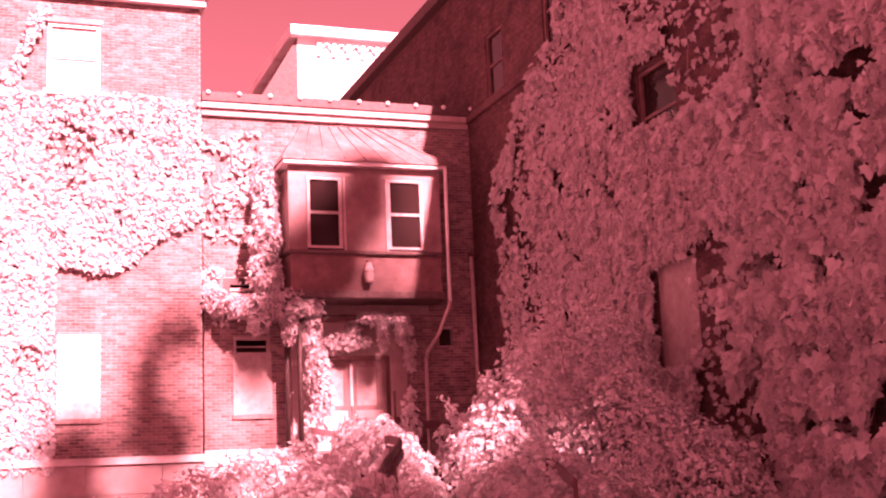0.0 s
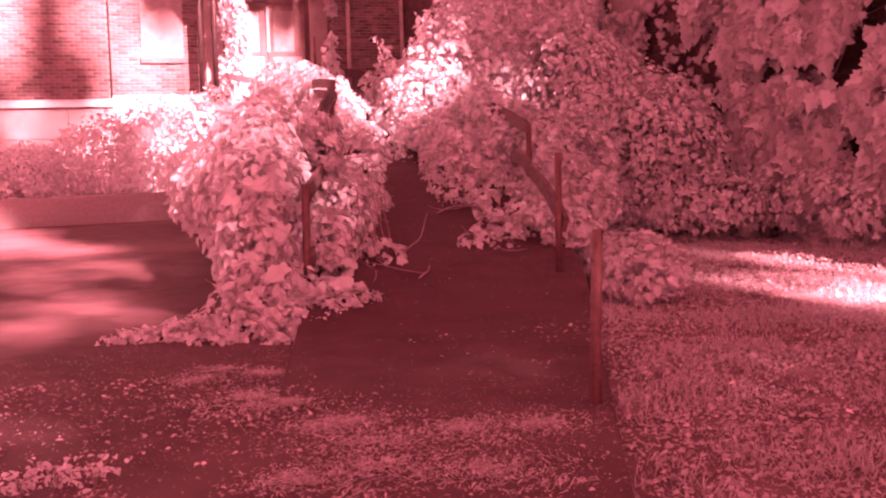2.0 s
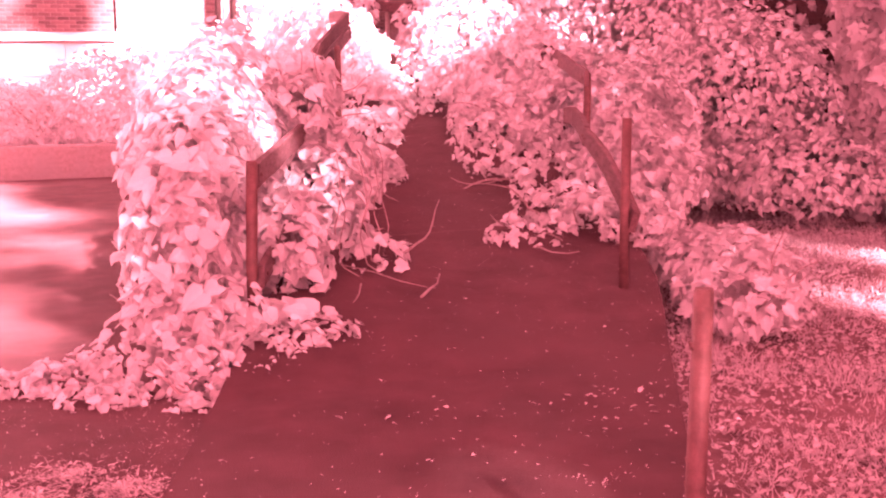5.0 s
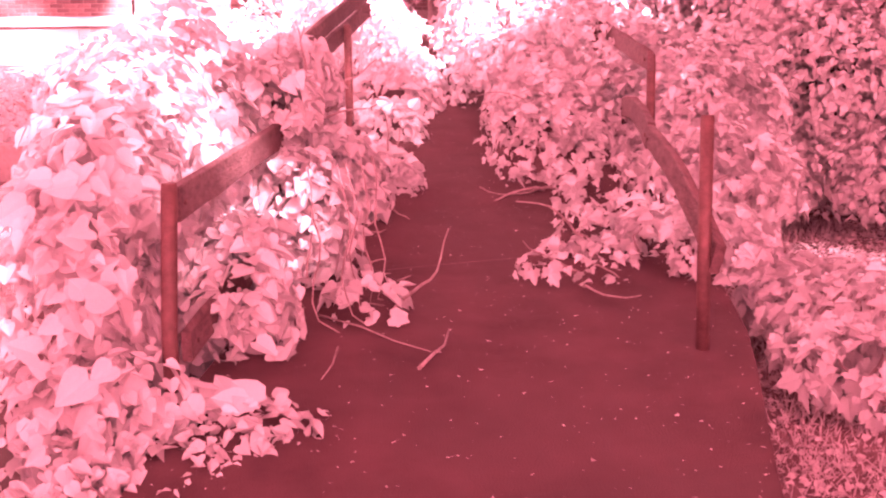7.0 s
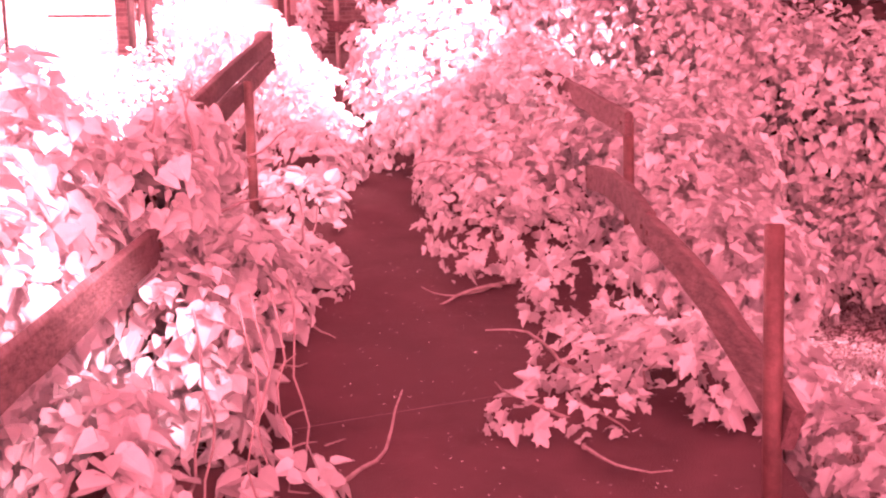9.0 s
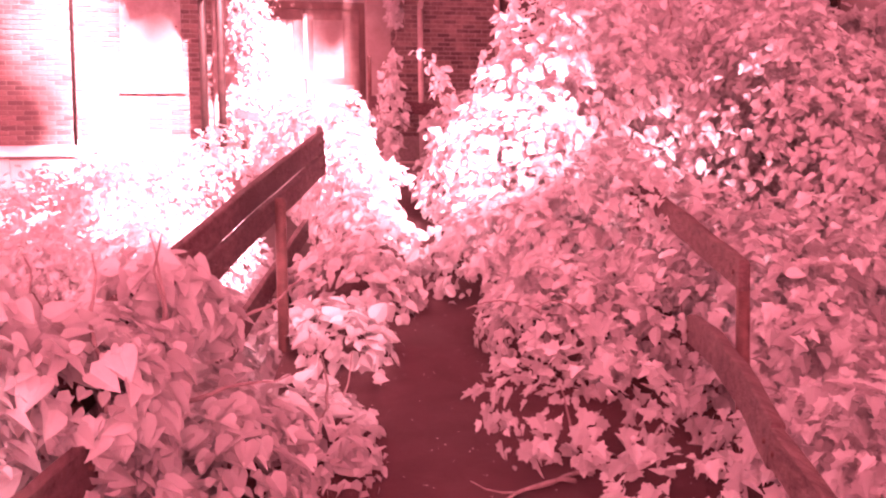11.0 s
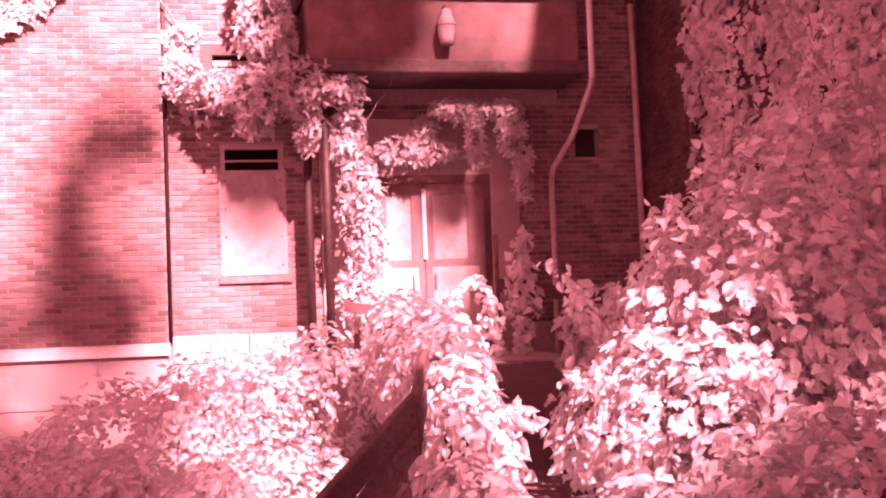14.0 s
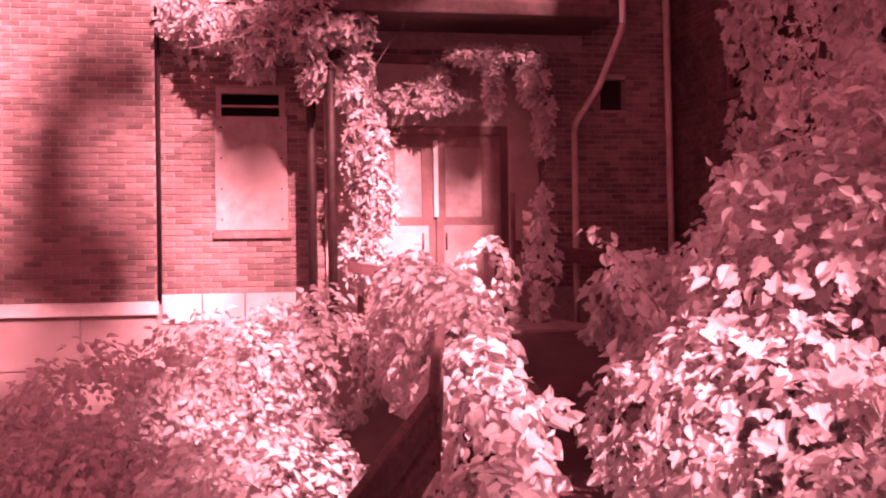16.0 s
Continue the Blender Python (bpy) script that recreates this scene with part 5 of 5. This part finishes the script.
shade_tree(9.0, -22.0, 36.0, [shade((-1.30, 23, 3.5), 52, (0.33, 0.5, 1.0)), shade((-0.60, 23, 5.1), 53, (0.6, 0.5, 0.2)), shade((-2.95, 23, 2.1), 51, (0.7, 0.7, 0.55)), shade((-1.0, 23, 2.4), 51, (0.8, 0.6, 0.35)), 
                              shade((4.3, 13.0, 3.4), 42, (0.9, 0.9, 0.6)), shade((5.7, 12.9, 3.9), 42, (1.35, 1.2, 1.1)), shade((2.9, 22, 7.0), 50, (0.8, 0.9, 0.9)), shade((2.9, 22, 6.2), 50, (0.7, 0.8, 0.4)), shade((3.6, 17.2, 1.6), 46, (0.7, 1.0, 0.6)), shade((3.9, 19.2, 1.75), 48, (0.7, 0.9, 0.5)), shade((3.8, 22, 8.4), 51, (0.7, 0.7, 0.8)),
                              shade((-5.5, 20, 0.6), 49, (1.8, 1.5, 1.2)), shade((-2.4, 21.0, 0.9), 50, (2.4, 1.8, 1.2)), shade((-0.5, 14.5, 0.4), 44, (1.7, 1.8, 1.2)), shade((1.25, 23.2, 4.35), 52, (0.55, 0.5, 0.28)), shade((4.2, 23.2, 4.1), 52, (0.6, 0.4, 0.28)), shade((1.7, 22.6, 6.2), 52, (0.42, 0.5, 0.6)), shade((4.75, 22.3, 2.8), 52, (0.55, 0.6, 0.75)), shade((-1.5, 18.5, 0.4), 47, (1.8, 1.5, 0.9))], 18500)

shade_tree(14.0, -24.0, 26.0, [shade((7.0, 4.2, 0), 36, (1.5, 2.0, 1.8))], 900)
# added thin crowns, also out of view, that only dapple the light
shade_tree(-6.0, -23.0, 27.0, [shade((-0.6, 6.6, 0), 33, (1.9, 2.6, 2.4))], 1060)
shade_tree(-11.0, -25.0, 28.0, [shade((-3.7, 9.5, 0), 36, (1.5, 3.0, 2.2)), shade((4.6, 22, 6.2), 50, (1.1, 0.9, 0.6))], 720)
shade_tree(16.0, -27.0, 28.0, [shade((4.9, 8.2, 0), 37, (1.3, 1.6, 1.2)), shade((5.9, 5.6, 0), 37, (0.9, 1.6, 1.0)), shade((3.6, 5.8, 0), 37, (0.5, 1.4, 0.8))], 760)
shade_tree(12.0, -19.0, 29.0, [shade((4.7, 12.8, 3.35), 41, (0.85, 0.9, 0.65)), shade((5.4, 12.4, 2.3), 41, (0.55, 0.7, 0.55)), shade((4.0, 12.0, 2.7), 41, (0.5, 0.7, 0.5)), shade((3.1, 11.2, 1.1), 42, (0.6, 0.6, 0.3))], 2600)


# ---- lawn, litter, twigs ----
def lawn():
    h = holder("grass", (4, 4, GZ), "rough uncut grass on the lawn beside the ramp", "grass", kind="stuff")
    n = 220000
    x = rng.uniform(-2.5, 7.0, n)
    y = rng.uniform(-5.5, 14.0, n)
    edge = np.array([along(RIGHT, b).x + 0.05 for b in y])
    keep = x > edge + rng.normal(0.02, 0.16, n)
    x, y = x[keep], y[keep]
    z = np.array([ground_z(a, b) for a, b in zip(x, y)])
    m = len(x)
    V, F = [], []
    tuft = np.array([noise.noise(Vector((a * 1.1, b * 1.1, 2.0))) + 0.6 * noise.noise(Vector((a * 3.7, b * 3.7, 5.0))) for a, b in zip(x, y)])
    ok = rng.uniform(-0.75, 0.35, m) < tuft
    x, y, z, tuft = x[ok], y[ok], z[ok], tuft[ok]
    m = len(x)
    grow = np.clip(1.0 + 1.6 * tuft, 0.4, 2.2)
    ang, hgt, lean = rng.uniform(0, 6.28, m), rng.uniform(0.015, 0.065, m) * grow, rng.uniform(0.02, 0.09, m) * grow
    for i in range(m):
        c, s = math.cos(ang[i]), math.sin(ang[i])
        w = 0.006
        b = len(V)
        V += [(x[i] - w * s, y[i] + w * c, z[i] - 0.01), (x[i] + w * s, y[i] - w * c, z[i] - 0.01), (x[i] + lean[i] * c, y[i] + lean[i] * s, z[i] + hgt[i])]
        F.append((b, b + 1, b + 2))
    raw_part("blades", V, F, M_GRASS, h, "", "stuff")
    k = 80000
    cx, cy = rng.uniform(-2.2, 7.0, k), rng.uniform(-2.5, 13.0, k)
    ce = np.array([along(RIGHT, b).x for b in cy])
    den = np.array([noise.noise(Vector((a * 0.9, b * 0.9, 12.0))) for a, b in zip(cx, cy)])
    ok = (cx > ce + rng.normal(0.0, 0.10, k)) & (den + rng.uniform(-0.35, 0.35, k) > -0.1)
    cx, cy, den = cx[ok], cy[ok], den[ok]
    P = np.stack([cx, cy, np.array([ground_z(a, b) for a, b in zip(cx, cy)]) + rng.uniform(0.005, 0.05, len(cx)) * (1 + den)], 1)
    N = np.tile(np.array([0, 0, 1.0]), (len(cx), 1))
    leaves("clover", P, N, rng.uniform(0.015, 0.045, len(cx)), LEAF_HEART, M_GRASS, h, rng, droop=0.0, jitter=0.35)


lawn()


def litter():
    h = holder("leaf_litter", (-3, 0, GZ), "dry leaves and straw scattered on the asphalt", "leaf litter", kind="stuff")
    n = 30000
    x, y = rng.uniform(-8, 1.5, n), rng.uniform(-5, 8, n)
    dens = np.array([noise.noise(Vector((a * 0.5, b * 0.5, 3))) for a, b in zip(x, y)]) + np.where(y < 3.5, 0.14, -0.42) + np.where(x < -3.2, 0.12, 0.0)
    keep = rng.uniform(-0.1, 1.1, n) < dens * 1.6
    x, y = x[keep], y[keep]
    z = np.array([max(ground_z(a, b) + 0.02, GZ + 0.075) for a, b in zip(x, y)])
    for i in range(len(x)):
        la, rb = along(LEFT, y[i]), along(RIGHT, y[i])
        if y[i] > 0.4 and la.x < x[i] < rb.x:
            z[i] = la.lerp(rb, 0.5).z + 0.02
    P = np.stack([x, y, z], 1)
    N = np.tile(np.array([0, 0, 1.0]), (len(x), 1))
    leaves("foliage", P, N, rng.uniform(0.010, 0.042, len(x)) * rng.uniform(0.5, 1.3, len(x)), LEAF_OVAL, M_LITTER, h, rng, droop=0.0, jitter=0.25)


litter()


def straw_tufts():
    """Patches of dry straw and weeds on the asphalt at the foot of the ramp."""
    h = holder("straw", (-2.6, 1.8, GZ), "pale dry straw and weeds lying in patches", "straw", kind="stuff")
    V, F = [], []
    n = 90000
    xs, ys = rng.uniform(-6.5, 0.4, n), rng.uniform(-3.5, 4.2, n)
    for x, y, q in zip(xs, ys, rng.uniform(0, 1, n)):
        g = noise.noise(Vector((x * 1.2, y * 1.0, 21.0))) + 0.7 * noise.noise(Vector((x * 4.1, y * 3.5, 8.0))) - 0.14 * abs(x + 2.5) - 0.16 - 0.10 * max(0.0, y - 1.0)
        if q > 1.6 * g + 0.03 or x > along(RIGHT, y).x:
            continue
        z = GZ + 0.069
        t, L, up = rng.normal(0.15, 0.8), rng.uniform(0.008, 0.045), rng.uniform(0.0, 0.02)
        c, s, w = math.cos(t), math.sin(t), rng.uniform(0.0015, 0.005)
        k = len(V)
        V += [(x - w * s, y + w * c, z), (x + w * s, y - w * c, z), (x + L * c + w * s, y + L * s - w * c, z + up), (x + L * c - w * s, y + L * s + w * c, z + up)]
        F.append((k, k + 1, k + 2, k + 3))
    for i in range(1700):
        y = rng.uniform(2.0, 11.0)
        p = along(LEFT, y).lerp(along(RIGHT, y), rng.beta(1.2, 0.9))
        t, L = rng.uniform(0, 6.28), rng.uniform(0.004, 0.022) * (1.6 if rng.uniform() < 0.06 else 0.8)
        c, s, w = math.cos(t) * L, math.sin(t) * L, L * 0.35
        k, z = len(V), max(p.z, GZ + 0.065) + 0.016
        V += [(p.x - s * 0.35, y + c * 0.35, z), (p.x + s * 0.35, y - c * 0.35, z), (p.x + c, y + s, z + 0.004)]
        F.append((k, k + 1, k + 2))
    # swept-up drifts and the fine crumbs between them
    drifts = [(-2.87, 3.04, 0.9), (-2.64, 3.30, 0.6), (-2.42, 3.02, 0.7), (-2.70, 2.35, 1.1), (-2.56, 2.08, 0.9), (-2.50, 1.42, 1.0), (-2.42, 1.0, 1.5),
              (-2.35, 1.45, 0.8), (-2.54, 0.5, 1.3), (-1.86, 0.99, 1.3), (-1.45, 0.85, 1.1), (-2.98, 0.5, 0.9), (-2.1, 0.2, 1.5)]
    for cx, cy, big in drifts:
        for i in range(int(900 * big)):
            a, r = rng.uniform(0, 6.28), abs(rng.normal(0, 1))
            x, y = cx + 0.19 * big * r * math.cos(a) + 0.06 * rng.normal(), cy + 0.17 * big * r * math.sin(a) + 0.05 * rng.normal()
            t, L = rng.uniform(0, 6.28), rng.uniform(0.006, 0.045)
            c, s, w = math.cos(t), math.sin(t), rng.uniform(0.0012, 0.005)
            k, z = len(V), GZ + 0.069 + 0.014 * max(0.0, 1.2 - r) * rng.uniform(0, 1)
            up = rng.uniform(0.0, 0.010)
            V += [(x - w * s, y + w * c, z), (x + w * s, y - w * c, z), (x + L * c + w * s, y + L * s - w * c, z + up), (x + L * c - w * s, y + L * s + w * c, z + up)]
            F.append((k, k + 1, k + 2, k + 3))
    for i in range(45000):
        x, y = rng.uniform(-7, 0.6), rng.uniform(-4, 4.6)
        if x > along(RIGHT, y).x or noise.noise(Vector((x * 1.3, y * 1.3, 31.0))) < rng.uniform(-0.6, 0.4):
            continue
        t, L = rng.uniform(0, 6.28), rng.uniform(0.003, 0.014)
        c, s = math.cos(t) * L, math.sin(t) * L
        k, z = len(V), GZ + 0.069
        V += [(x - s * 0.4, y + c * 0.4, z), (x + s * 0.4, y - c * 0.4, z), (x + c, y + s, z + 0.004)]
        F.append((k, k + 1, k + 2))
    raw_part("stalks", V, F, M_LITTER, h, "", "stuff")


straw_tufts()


def twig(pts, r, label):
    bm = bmesh.new()
    tube(bm, pts, [r * (1 - 0.6 * i / (len(pts) - 1)) for i in range(len(pts))], 6)
    thing("twig", bm, M_STEM, label, "twig")


twig([(-0.60, 5.95, 0.09), (-0.43, 5.73, 0.06), (-0.33, 5.50, 0.03), (-0.21, 5.30, 0.012)], 0.007, "bare fallen twig lying on the ramp")
twig([(-0.34, 5.07, 0.0), (-0.22, 5.22, 0.022), (-0.12, 5.36, 0.02), (-0.03, 5.55, 0.05)], 0.010, "short dark stick lying on the ramp")
twig([(-0.63, 5.40, 0.05), (-0.70, 5.22, 0.02), (-0.79, 5.06, 0.0)], 0.006, "thin curved twig at the ramp edge")


def weed(x, y, label):
    """A low tuft: arching pale blades with small leaves."""
    h = holder("weed", (x, y, GZ + 0.06), label, "weed")
    for k in range(9):
        a, L = rng.uniform(0, 6.28), rng.uniform(0.08, 0.17)
        bm = bmesh.new()
        tube(bm, [(x, y, GZ + 0.05), (x + 0.25 * L * math.cos(a), y + 0.25 * L * math.sin(a), GZ + 0.06 + 0.7 * L), (x + 0.7 * L * math.cos(a), y + 0.7 * L * math.sin(a), GZ + 0.06 + L)], [0.004, 0.003, 0.001], 5)
        part("stalk", bm, M_STEM, h)
    P = np.array([x, y, GZ + 0.13]) + rng.normal(0, 1, (70, 3)) * np.array([0.07, 0.07, 0.035])
    N = np.tile(np.array([0, -0.3, 1.0]), (70, 1))
    leaves("foliage", P, N, rng.uniform(0.02, 0.05, 70), LEAF_OVAL, M_LEAF, h, rng, droop=0.0, jitter=0.6)


for x, y in ((-4.19, 0.88), (-4.02, 0.94), (-3.84, 0.90)):
    weed(x, y, "small pale weed growing from the asphalt")

# ---- single bricks, last ----
brick_mesh(wall_link, brick_list(0.0, XR, 2.18, LINK_TOP - 0.28, link_holes + [(2.2, 5.18, 1.7, 5.36), (BX0, BX1, 5.5, 9.0)], 1), "y", YF, (0.0, 2.05, 2.18, 4.6))
brick_mesh(wall_tall, brick_list(-10.0, 0.0, 2.10, TALL_TOP, tall_holes, 2), "y", YL, (-2.4, 0.0, 2.10, 4.2))
# wing bricks use the copy with shade in the colour
brick_mesh(wall_wing, brick_list(6.0, 32.0, 0.0, WING_TOP, wing_holes, 3), "x", XR, None, M_BRICK_SHADED)
